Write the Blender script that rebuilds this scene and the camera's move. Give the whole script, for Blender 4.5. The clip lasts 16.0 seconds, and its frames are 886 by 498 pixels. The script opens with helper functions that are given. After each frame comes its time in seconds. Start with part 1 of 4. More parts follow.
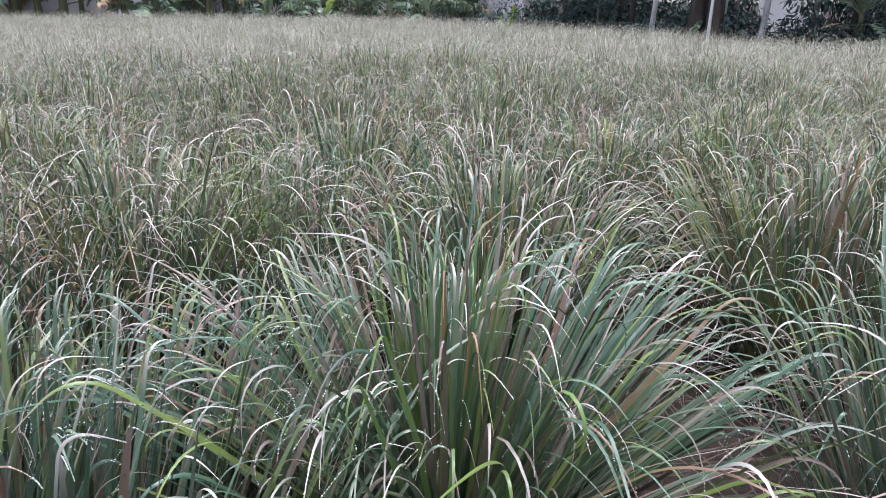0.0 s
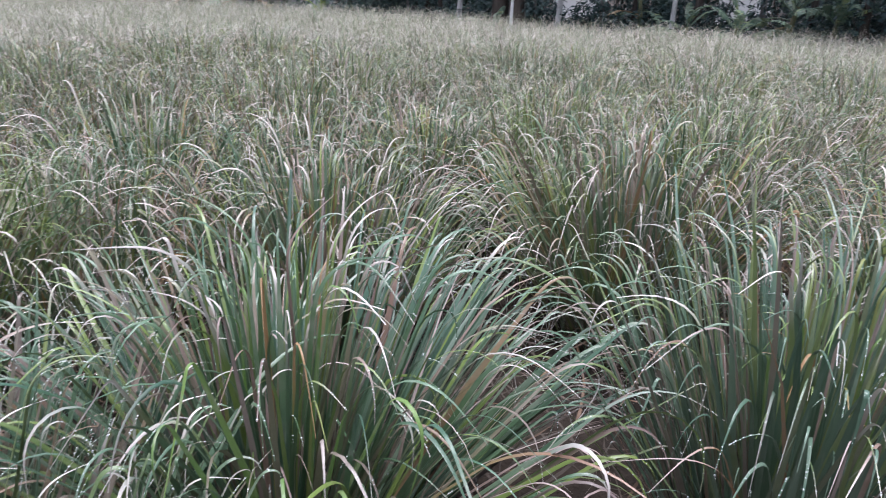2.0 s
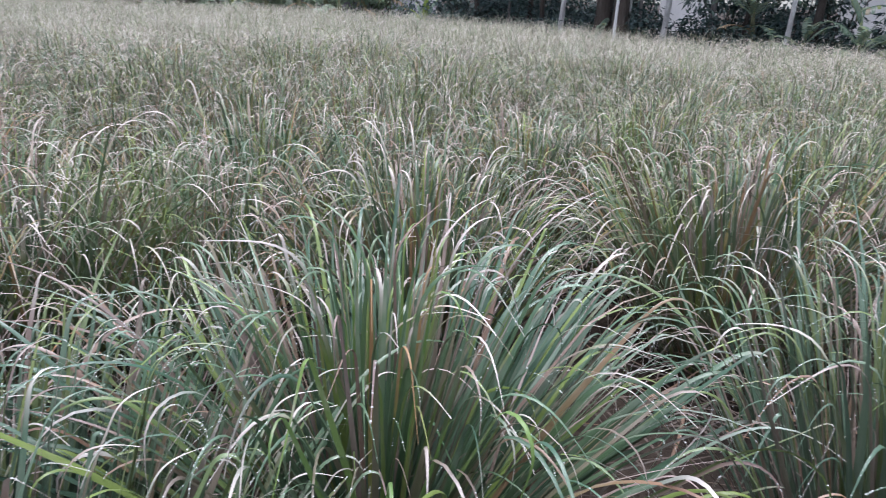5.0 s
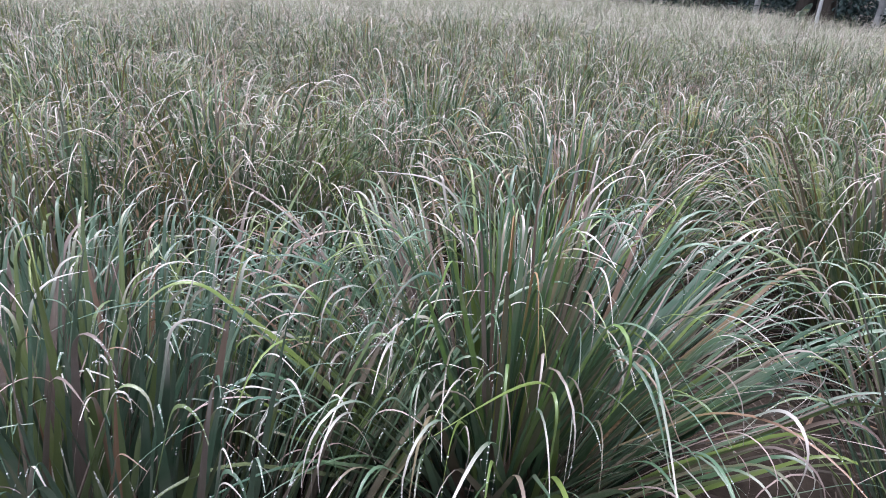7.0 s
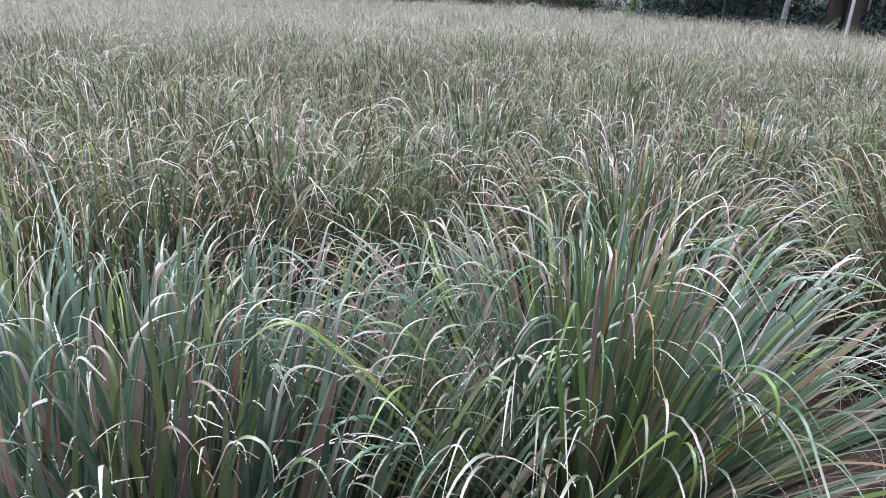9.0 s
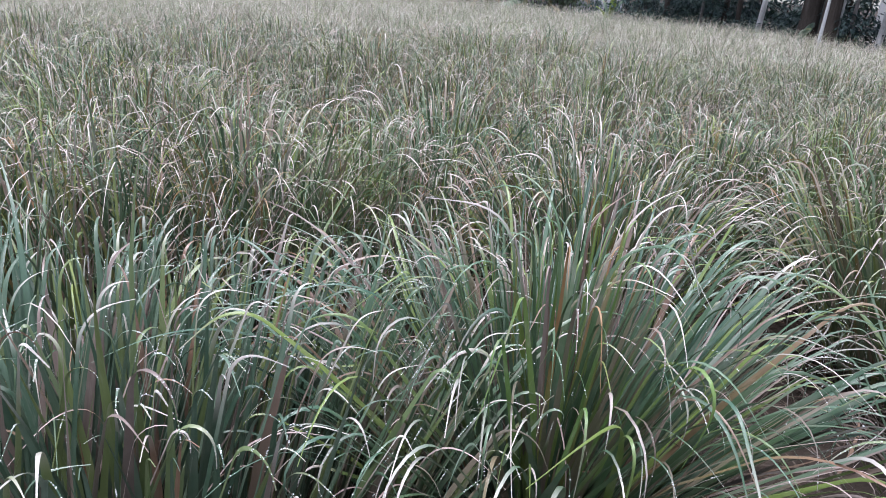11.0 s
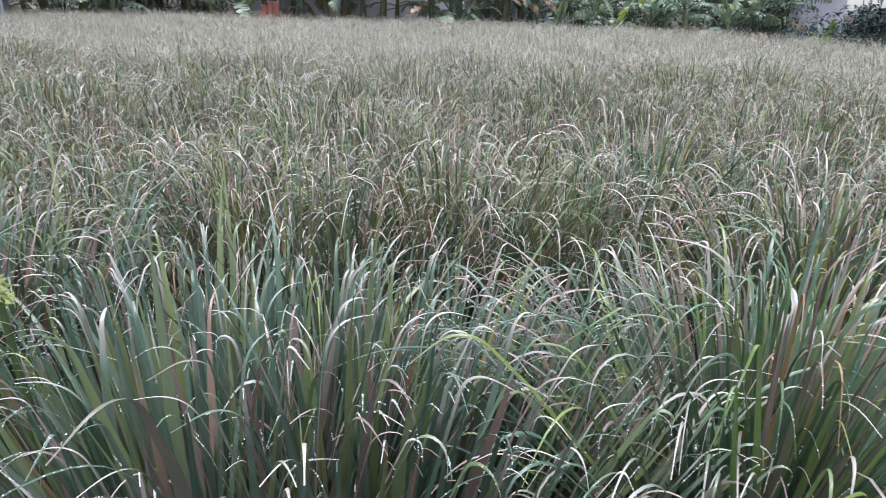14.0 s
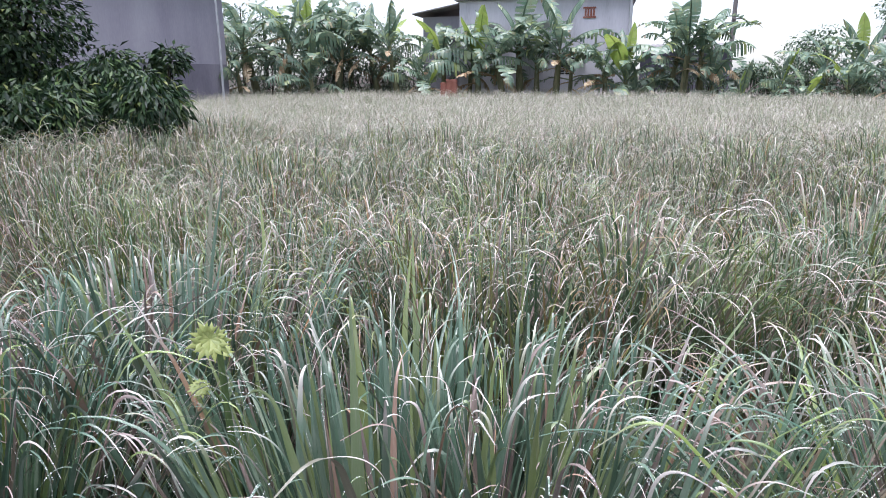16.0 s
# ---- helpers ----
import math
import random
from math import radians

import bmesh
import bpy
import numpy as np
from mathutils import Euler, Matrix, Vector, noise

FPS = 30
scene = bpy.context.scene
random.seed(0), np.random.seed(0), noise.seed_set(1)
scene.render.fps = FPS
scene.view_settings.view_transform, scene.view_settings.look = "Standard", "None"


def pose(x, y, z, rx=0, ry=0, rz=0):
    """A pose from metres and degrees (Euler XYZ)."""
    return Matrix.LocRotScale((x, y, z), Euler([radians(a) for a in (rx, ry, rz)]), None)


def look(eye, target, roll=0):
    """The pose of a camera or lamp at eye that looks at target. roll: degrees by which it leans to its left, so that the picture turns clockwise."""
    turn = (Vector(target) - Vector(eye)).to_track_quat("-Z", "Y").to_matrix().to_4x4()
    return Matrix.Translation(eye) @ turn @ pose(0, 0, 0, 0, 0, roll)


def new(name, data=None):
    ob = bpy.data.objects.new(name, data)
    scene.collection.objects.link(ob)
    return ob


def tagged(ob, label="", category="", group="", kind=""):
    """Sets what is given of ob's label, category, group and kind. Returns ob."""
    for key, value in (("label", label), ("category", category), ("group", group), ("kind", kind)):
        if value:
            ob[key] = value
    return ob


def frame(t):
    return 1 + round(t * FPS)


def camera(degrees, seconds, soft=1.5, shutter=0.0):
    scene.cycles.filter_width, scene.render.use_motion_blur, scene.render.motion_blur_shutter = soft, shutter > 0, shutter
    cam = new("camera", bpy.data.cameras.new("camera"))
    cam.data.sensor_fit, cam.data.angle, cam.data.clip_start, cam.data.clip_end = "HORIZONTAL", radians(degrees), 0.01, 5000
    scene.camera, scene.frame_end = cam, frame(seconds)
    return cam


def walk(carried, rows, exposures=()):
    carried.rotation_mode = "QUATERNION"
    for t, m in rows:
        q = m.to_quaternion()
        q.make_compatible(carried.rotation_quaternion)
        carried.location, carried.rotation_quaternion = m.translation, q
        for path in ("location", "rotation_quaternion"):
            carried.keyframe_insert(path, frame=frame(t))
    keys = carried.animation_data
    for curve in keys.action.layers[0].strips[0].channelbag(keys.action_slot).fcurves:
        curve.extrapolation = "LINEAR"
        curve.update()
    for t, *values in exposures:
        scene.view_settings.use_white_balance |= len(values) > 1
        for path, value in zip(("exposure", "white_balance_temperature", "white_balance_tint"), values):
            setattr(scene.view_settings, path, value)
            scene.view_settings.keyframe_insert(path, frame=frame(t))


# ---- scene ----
cam = camera(66.4, 16.0, 0.9, 0.3)
PATH = [
    (0.0, (0.000, -0.000, 1.550), (-0.000, 9.369, -1.946), 0.71),
    (0.5, (0.012, 0.001, 1.548), (0.240, 9.350, -1.993), 0.96),
    (1.0, (0.023, 0.013, 1.548), (0.667, 9.307, -2.086), 0.63),
    (1.5, (0.036, 0.038, 1.543), (1.466, 9.204, -2.191), 1.04),
    (2.0, (0.024, 0.080, 1.548), (2.502, 9.058, -2.092), 1.85),
    (2.5, (0.021, 0.099, 1.550), (3.009, 8.962, -1.987), 2.17),
    (3.0, (0.023, 0.099, 1.547), (2.886, 9.011, -1.971), 2.72),
    (3.5, (0.028, 0.099, 1.547), (2.718, 9.046, -2.018), 3.07),
    (4.0, (0.018, 0.103, 1.541), (2.311, 9.104, -2.166), 2.81),
    (4.5, (0.003, 0.110, 1.540), (1.860, 9.192, -2.210), 2.28),
    (5.0, (-0.025, 0.109, 1.538), (1.226, 9.372, -2.017), 2.49),
    (5.2, (-0.032, 0.092, 1.543), (0.872, 9.388, -2.030), 2.20),
    (7.3, (0.017, -0.140, 1.519), (-1.193, 8.993, -2.371), 2.38),
    (7.5, (-0.019, -0.122, 1.525), (-1.168, 9.042, -2.311), 1.20),
    (8.0, (-0.130, -0.096, 1.529), (-0.987, 9.151, -2.180), 0.27),
    (8.5, (-0.194, -0.090, 1.527), (-1.078, 9.131, -2.241), 0.77),
    (9.0, (-0.184, -0.091, 1.534), (-1.513, 9.113, -2.142), 2.11),
    (9.5, (-0.141, -0.091, 1.535), (-1.419, 9.124, -2.132), 2.45),
    (9.7, (-0.129, -0.090, 1.534), (-1.311, 9.139, -2.131), 2.62),
    (11.8, (-0.137, -0.105, 1.545), (-1.159, 9.104, -2.216), 4.53),
    (12.0, (-0.141, -0.109, 1.547), (-1.184, 9.123, -2.154), 4.80),
    (12.5, (-0.157, -0.124, 1.550), (-1.587, 9.066, -2.125), 4.03),
    (13.0, (-0.180, -0.149, 1.559), (-2.296, 8.982, -1.927), 3.07),
    (13.5, (-0.207, -0.163, 1.567), (-3.141, 8.765, -1.850), 1.83),
    (14.0, (-0.217, -0.167, 1.560), (-3.766, 8.523, -1.887), 1.55),
    (14.5, (-0.226, -0.175, 1.565), (-4.367, 8.344, -1.642), 0.79),
    (15.0, (-0.247, -0.180, 1.566), (-5.076, 8.053, -1.418), 0.31),
    (15.5, (-0.265, -0.188, 1.570), (-5.853, 7.609, -1.256), -0.81),
    (16.0, (-0.268, -0.193, 1.574), (-6.052, 7.570, -0.931), -0.29),
]
walk(cam, [(t, look(eye, target, roll)) for t, eye, target, roll in PATH],
     [(0.0, 1.78, 5920, 16), (14.0, 1.78, 5920, 16), (15.0, 1.90, 5960, 16), (16.0, 2.02, 5960, 16)])

# ---- light: bright overcast day ----
world = bpy.data.worlds.new("world")
scene.world = world
world.use_nodes = True
wn, wl = world.node_tree.nodes, world.node_tree.links
sky = wn.new("ShaderNodeTexSky")
sky.sky_type = "NISHITA"
sky.sun_disc = False
sky.sun_elevation, sky.sun_rotation = radians(84), radians(200)
sky.air_density, sky.dust_density, sky.ozone_density = 1.0, 1.0, 1.0
pale = wn.new("ShaderNodeHueSaturation")
pale.inputs["Saturation"].default_value = 0.42
wl.new(sky.outputs["Color"], pale.inputs["Color"])
wl.new(pale.outputs["Color"], wn["Background"].inputs["Color"])
wn["Background"].inputs["Strength"].default_value = 0.062
sun_data = bpy.data.lights.new("sun", "SUN")
sun_data.energy, sun_data.angle, sun_data.color = 1.95, radians(50), (1.0, 0.98, 0.97)
sun = new("sun", sun_data)
sun.matrix_world = look((0, 0, 30), (0.9, 2.4, 2.5))


# ---- materials ----
def material(name, rough=0.6, spec=0.5):
    mat = bpy.data.materials.new(name)
    mat.use_nodes = True
    n, l = mat.node_tree.nodes, mat.node_tree.links
    b = n["Principled BSDF"]
    b.inputs["Roughness"].default_value = rough
    b.inputs["Specular IOR Level"].default_value = spec
    return mat, n, l, b


def ramp(n, stops):
    r = n.new("ShaderNodeValToRGB")
    el = r.color_ramp.elements
    while len(el) < len(stops):
        el.new(0.5)
    for e, (p, c) in zip(el, stops):
        e.position, e.color = p, (*c, 1)
    return r


def maths(n, l, op, a, b=None, clamp=False):
    m = n.new("ShaderNodeMath")
    m.operation, m.use_clamp = op, clamp
    for i, v in enumerate((a, b)):
        if v is None:
            continue
        if isinstance(v, (int, float)):
            m.inputs[i].default_value = v
        else:
            l.new(v, m.inputs[i])
    return m.outputs[0]


def mix(n, l, fac, a, b, kind="MIX"):
    m = n.new("ShaderNodeMix")
    m.data_type, m.blend_type = "RGBA", kind
    for s, v in (("Factor", fac), ("A", a), ("B", b)):
        sock = [i for i in m.inputs if i.name == s and (i.type == "RGBA" or s == "Factor")][0]
        if isinstance(v, (int, float)):
            sock.default_value = v
        elif isinstance(v, tuple):
            sock.default_value = (*v, 1)
        else:
            l.new(v, sock)
    return [o for o in m.outputs if o.type == "RGBA"][0]


def noise_tex(n, l, scale, detail=4.0, vector=None, rough=0.6):
    t = n.new("ShaderNodeTexNoise")
    t.inputs["Scale"].default_value = scale
    t.inputs["Detail"].default_value = detail
    t.inputs["Roughness"].default_value = rough
    if vector is not None:
        l.new(vector, t.inputs["Vector"])
    return t.outputs["Fac"]


def bump(n, l, b, height, strength=0.3, distance=0.01):
    k = n.new("ShaderNodeBump")
    k.inputs["Strength"].default_value, k.inputs["Distance"].default_value = strength, distance
    l.new(height, k.inputs["Height"])
    l.new(k.outputs["Normal"], b.inputs["Normal"])


def own_random(n, l):
    """A random number for each piece, joined or not."""
    o, g = n.new("ShaderNodeObjectInfo"), n.new("ShaderNodeNewGeometry")
    s = maths(n, l, "ADD", maths(n, l, "MULTIPLY", o.outputs["Random"], 7.31), maths(n, l, "MULTIPLY", g.outputs["Random Per Island"], 5.17))
    return maths(n, l, "FRACT", s), maths(n, l, "FRACT", maths(n, l, "MULTIPLY", s, 3.77)), maths(n, l, "FRACT", maths(n, l, "MULTIPLY", s, 11.3))


def along(n, l):
    uv = n.new("ShaderNodeUVMap")
    sep = n.new("ShaderNodeSeparateXYZ")
    l.new(uv.outputs["UV"], sep.inputs[0])
    return uv.outputs["UV"], sep.outputs["X"], sep.outputs["Y"]


def stretched(n, l, vec, sx, sy, sz=1.0):
    m = n.new("ShaderNodeMapping")
    m.inputs["Scale"].default_value = (sx, sy, sz)
    l.new(vec, m.inputs["Vector"])
    return m.outputs["Vector"]


def leafy(name, stops, tip, tip_from, rough=0.4, spec=0.5, glow=0.3, stripe=(14, 3), vein=0.25, patchy=0.0, span=0.75, spots=3.0):
    """A thin living leaf: colour by piece, dry tip, length-wise veins, light coming through."""
    mat, n, l, b = material(name, rough, spec)
    r1, r2, r3 = own_random(n, l)
    uv, u, v = along(n, l)
    base = ramp(n, stops)
    l.new(r1, base.inputs[0])
    tone = base.outputs[0]
    if patchy:
        geo = n.new("ShaderNodeNewGeometry")
        patch = noise_tex(n, l, 0.9, 2.0, geo.outputs["Position"])
        fresh = maths(n, l, "MULTIPLY", maths(n, l, "SUBTRACT", patch, 0.52, True), 4.0, True)
        tone = mix(n, l, maths(n, l, "MULTIPLY", fresh, patchy), tone, (0.14, 0.215, 0.055))
    veins = noise_tex(n, l, 1.0, 3.0, stretched(n, l, uv, *stripe))
    col = mix(n, l, maths(n, l, "MULTIPLY", maths(n, l, "SUBTRACT", veins, 0.3, True), vein * 2.2, True), tone, mix(n, l, 0.6, tone, (0.5, 0.5, 0.4)))
    blot = noise_tex(n, l, 9.0, 3.0)
    col = mix(n, l, maths(n, l, "MULTIPLY", maths(n, l, "SUBTRACT", blot, 0.52, True), spots, True), col, tip)
    start = maths(n, l, "ADD", maths(n, l, "MULTIPLY", r2, span), tip_from)
    dry = maths(n, l, "MULTIPLY", maths(n, l, "SUBTRACT", v, start), 7.0, True)
    col = mix(n, l, dry, col, mix(n, l, r3, tip, tuple(min(1, c * 1.35 + 0.03) for c in tip)))
    l.new(col, b.inputs["Base Color"])
    l.new(maths(n, l, "ADD", maths(n, l, "MULTIPLY", veins, 0.25), rough - 0.12), b.inputs["Roughness"])
    bump(n, l, b, veins, 0.25, 0.002)
    tr = n.new("ShaderNodeBsdfTranslucent")
    l.new(col, tr.inputs["Color"])
    ms = n.new("ShaderNodeMixShader")
    ms.inputs[0].default_value = glow
    l.new(b.outputs[0], ms.inputs[1])
    l.new(tr.outputs[0], ms.inputs[2])
    l.new(ms.outputs[0], n["Material Output"].inputs["Surface"])
    return mat


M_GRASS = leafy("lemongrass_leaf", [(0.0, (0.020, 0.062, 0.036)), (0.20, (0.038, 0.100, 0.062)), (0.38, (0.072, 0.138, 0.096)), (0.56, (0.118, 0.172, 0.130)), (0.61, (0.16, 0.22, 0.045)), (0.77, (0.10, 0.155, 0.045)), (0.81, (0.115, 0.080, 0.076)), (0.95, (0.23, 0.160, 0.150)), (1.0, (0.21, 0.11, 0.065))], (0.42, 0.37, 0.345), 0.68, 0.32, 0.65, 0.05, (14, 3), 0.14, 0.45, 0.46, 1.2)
M_PALE = leafy("broad_lemongrass_leaf", [(0.0, (0.036, 0.084, 0.052)), (0.28, (0.068, 0.128, 0.084)), (0.56, (0.122, 0.182, 0.128)), (0.64, (0.17, 0.215, 0.070)), (0.80, (0.10, 0.148, 0.062)), (0.85, (0.15, 0.110, 0.102)), (0.96, (0.24, 0.175, 0.155)), (1.0, (0.24, 0.13, 0.08))], (0.44, 0.40, 0.365), 0.74, 0.32, 0.65, 0.06, (14, 3), 0.16, 0.35, 0.46, 1.0)
M_FRESH = leafy("fresh_lemongrass_leaf", [(0.0, (0.10, 0.20, 0.04)), (1.0, (0.15, 0.24, 0.055))], (0.36, 0.34, 0.28), 0.8, 0.35, 0.5, 0.2)
M_RUST = leafy("rusty_leaf", [(0.0, (0.16, 0.20, 0.05)), (1.0, (0.20, 0.22, 0.06))], (0.24, 0.14, 0.065), 0.4, 0.45, 0.4, 0.12)
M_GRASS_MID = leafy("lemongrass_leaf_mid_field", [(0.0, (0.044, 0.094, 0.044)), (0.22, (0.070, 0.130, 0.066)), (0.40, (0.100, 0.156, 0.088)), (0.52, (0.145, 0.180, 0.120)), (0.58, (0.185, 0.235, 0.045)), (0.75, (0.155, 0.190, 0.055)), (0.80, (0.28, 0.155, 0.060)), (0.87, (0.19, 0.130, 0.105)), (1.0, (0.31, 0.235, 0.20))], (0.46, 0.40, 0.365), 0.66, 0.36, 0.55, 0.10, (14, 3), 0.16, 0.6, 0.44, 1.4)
# Far leaves: the same grass in paler, flatter tones, distance haze put into colour.
M_GRASS_HAZED = leafy("lemongrass_leaf_hazed", [(0.0, (0.165, 0.208, 0.126)), (0.3, (0.200, 0.242, 0.152)), (0.55, (0.235, 0.265, 0.178)), (0.74, (0.235, 0.268, 0.110)), (0.86, (0.265, 0.232, 0.175)), (1.0, (0.32, 0.262, 0.222))], (0.46, 0.41, 0.365), 0.52, 0.42, 0.4, 0.22, (14, 3), 0.18, 0.6, 0.5, 1.4)
M_DRY = leafy("dry_leaf", [(0.0, (0.14, 0.092, 0.088)), (0.35, (0.24, 0.170, 0.162)), (0.6, (0.34, 0.26, 0.24)), (0.78, (0.21, 0.155, 0.11)), (0.92, (0.30, 0.14, 0.055)), (1.0, (0.11, 0.075, 0.07))], (0.36, 0.285, 0.265), 0.40, 0.5, 0.3, 0.08)
M_BROWN = leafy("brown_leaf", [(0.0, (0.090, 0.058, 0.052)), (0.5, (0.15, 0.095, 0.085)), (1.0, (0.20, 0.12, 0.09))], (0.30, 0.21, 0.18), 0.6, 0.5, 0.3, 0.05)
# Withered brown leaf, its tone lowered to carry the shade of clump gaps.
M_THATCH_SHADED = leafy("shaded_thatch_leaf", [(0.0, (0.032, 0.021, 0.018)), (0.4, (0.060, 0.040, 0.033)), (0.75, (0.10, 0.068, 0.055)), (1.0, (0.16, 0.075, 0.036))], (0.11, 0.08, 0.068), 0.5, 0.55, 0.3, 0.05)
M_BANANA = leafy("banana_leaf", [(0.0, (0.085, 0.155, 0.105)), (0.45, (0.135, 0.215, 0.150)), (0.75, (0.195, 0.272, 0.185)), (0.9, (0.25, 0.32, 0.18)), (1.0, (0.28, 0.34, 0.12))], (0.28, 0.22, 0.13), 0.75, 0.36, 0.55, 0.3, (4, 60), 0.15)
M_BANANA_YOUNG = leafy("young_banana_leaf", [(0.0, (0.24, 0.34, 0.06)), (1.0, (0.33, 0.42, 0.09))], (0.3, 0.28, 0.10), 0.9, 0.4, 0.5, 0.4, (4, 60), 0.15)
M_BANANA_DRY = leafy("dead_banana_leaf", [(0.0, (0.26, 0.18, 0.10)), (0.5, (0.36, 0.26, 0.15)), (1.0, (0.30, 0.16, 0.08))], (0.42, 0.33, 0.22), 0.3, 0.75, 0.2, 0.15, (4, 60), 0.3)
# Grove leaves: canopy shade and bluish distance haze are mixed into these tones.
M_TREE_HAZED = leafy("hazed_tree_leaf", [(0.0, (0.018, 0.040, 0.044)), (0.5, (0.032, 0.066, 0.066)), (0.85, (0.055, 0.098, 0.088)), (1.0, (0.085, 0.135, 0.095))], (0.08, 0.10, 0.06), 1.2, 0.45, 0.35, 0.14, (14, 3), 0.10, 0.0, 0.75, 1.2)
# Near-black low tones put the crowns' inner shadow into the leaf colour.
M_BUSH_SHADED = leafy("shaded_bush_leaf", [(0.0, (0.006, 0.019, 0.010)), (0.45, (0.013, 0.036, 0.014)), (0.75, (0.030, 0.064, 0.019)), (0.93, (0.060, 0.105, 0.028)), (1.0, (0.15, 0.17, 0.05))], (0.12, 0.12, 0.045), 1.0, 0.45, 0.22, 0.10, (14, 3), 0.04, 0.0, 0.75, 0.8)
M_SHRUB = leafy("shrub_leaf", [(0.0, (0.045, 0.085, 0.050)), (0.5, (0.075, 0.130, 0.078)), (0.85, (0.11, 0.175, 0.10)), (1.0, (0.17, 0.23, 0.10))], (0.15, 0.14, 0.06), 1.2, 0.45, 0.4, 0.2)
M_PAPAYA = leafy("papaya_leaf", [(0.0, (0.19, 0.24, 0.055)), (1.0, (0.29, 0.33, 0.09))], (0.3, 0.3, 0.1), 1.0, 0.45, 0.4, 0.35)


def surface(name, stops, scale, rough=0.85, relief=0.4, stretch=(1, 1, 1), fine=60.0, depth=0.02, spec=0.3):
    """A rough surface with stains at a large scale and grain at a small one."""
    mat, n, l, b = material(name, rough, spec)
    tc = n.new("ShaderNodeTexCoord")
    vec = stretched(n, l, tc.outputs["Object"], *stretch)
    big = noise_tex(n, l, scale, 5.0, vec)
    grain = noise_tex(n, l, fine, 4.0, vec)
    r = ramp(n, stops)
    l.new(maths(n, l, "ADD", maths(n, l, "MULTIPLY", big, 0.75), maths(n, l, "MULTIPLY", grain, 0.25)), r.inputs[0])
    l.new(r.outputs[0], b.inputs["Base Color"])
    bump(n, l, b, maths(n, l, "ADD", big, maths(n, l, "MULTIPLY", grain, 0.5)), relief, depth)
    return mat


# Brown soil, also lowered in tone to deepen the shade between clumps.
M_SOIL = surface("soil", [(0.3, (0.016, 0.012, 0.009)), (0.5, (0.034, 0.025, 0.019)), (0.7, (0.065, 0.048, 0.036))], 1.7, 0.95, 0.8, (1, 1, 1), 35.0, 0.03)
M_BARK = surface("bark", [(0.3, (0.030, 0.024, 0.020)), (0.5, (0.066, 0.053, 0.045)), (0.7, (0.126, 0.108, 0.096))], 3.0, 0.9, 0.8, (3, 3, 0.5), 30.0, 0.03)
M_BARK_PALE = surface("pale_bark", [(0.3, (0.30, 0.28, 0.27)), (0.5, (0.58, 0.57, 0.56)), (0.65, (0.70, 0.69, 0.68))], 2.0, 0.85, 0.5, (2, 2, 0.6), 25.0, 0.02)
M_STEM = surface("banana_stem", [(0.3, (0.07, 0.06, 0.04)), (0.5, (0.14, 0.145, 0.075)), (0.7, (0.26, 0.21, 0.13))], 2.5, 0.7, 0.5, (4, 4, 0.6), 20.0, 0.02)
M_GREENSTEM = surface("green_stem", [(0.3, (0.06, 0.10, 0.04)), (0.7, (0.14, 0.20, 0.07))], 6.0, 0.5, 0.3, (2, 2, 0.6), 40.0, 0.005)
M_PURPLE = surface("grey_plaster", [(0.32, (0.26, 0.245, 0.29)), (0.5, (0.34, 0.32, 0.37)), (0.7, (0.42, 0.40, 0.445))], 0.5, 0.9, 0.25, (1, 1, 0.35), 18.0, 0.01)
M_DADO = surface("dark_plaster", [(0.32, (0.14, 0.13, 0.165)), (0.5, (0.20, 0.185, 0.225)), (0.7, (0.27, 0.255, 0.29))], 0.8, 0.9, 0.25, (1, 1, 0.4), 18.0, 0.01)
M_PLASTER = surface("pale_plaster", [(0.30, (0.30, 0.29, 0.32)), (0.46, (0.50, 0.485, 0.53)), (0.7, (0.64, 0.62, 0.67))], 0.9, 0.9, 0.2, (1.4, 1.4, 0.28), 15.0, 0.01)
M_METAL = surface("roof_sheet", [(0.3, (0.10, 0.09, 0.09)), (0.5, (0.2, 0.18, 0.18)), (0.7, (0.33, 0.30, 0.29))], 1.2, 0.5, 0.2, (1, 1, 1), 20.0, 0.005)
M_FRAME = surface("window_metal", [(0.3, (0.30, 0.31, 0.33)), (0.7, (0.5, 0.5, 0.52))], 4.0, 0.5, 0.1)
M_UNLIT_ROOM = surface("unlit_room_tone", [(0.3, (0.012, 0.012, 0.014)), (0.7, (0.03, 0.03, 0.035))], 2.0, 0.8, 0.1)
M_BRICK = surface("red_brick", [(0.3, (0.19, 0.070, 0.050)), (0.5, (0.27, 0.105, 0.078)), (0.7, (0.34, 0.16, 0.12))], 6.0, 0.9, 0.4, (1, 1, 1), 60.0, 0.01)
M_WHITE = surface("white_wall", [(0.3, (0.527, 0.527, 0.527)), (0.5, (0.629, 0.629, 0.629)), (0.7, (0.68, 0.68, 0.68))], 0.8, 0.9, 0.1, (1, 1, 0.4), 15.0, 0.01)
M_POLE = surface("weathered_pole", [(0.3, (0.104, 0.096, 0.096)), (0.5, (0.192, 0.176, 0.168)), (0.7, (0.288, 0.272, 0.264))], 3.0, 0.85, 0.3, (3, 3, 0.4), 25.0, 0.01)


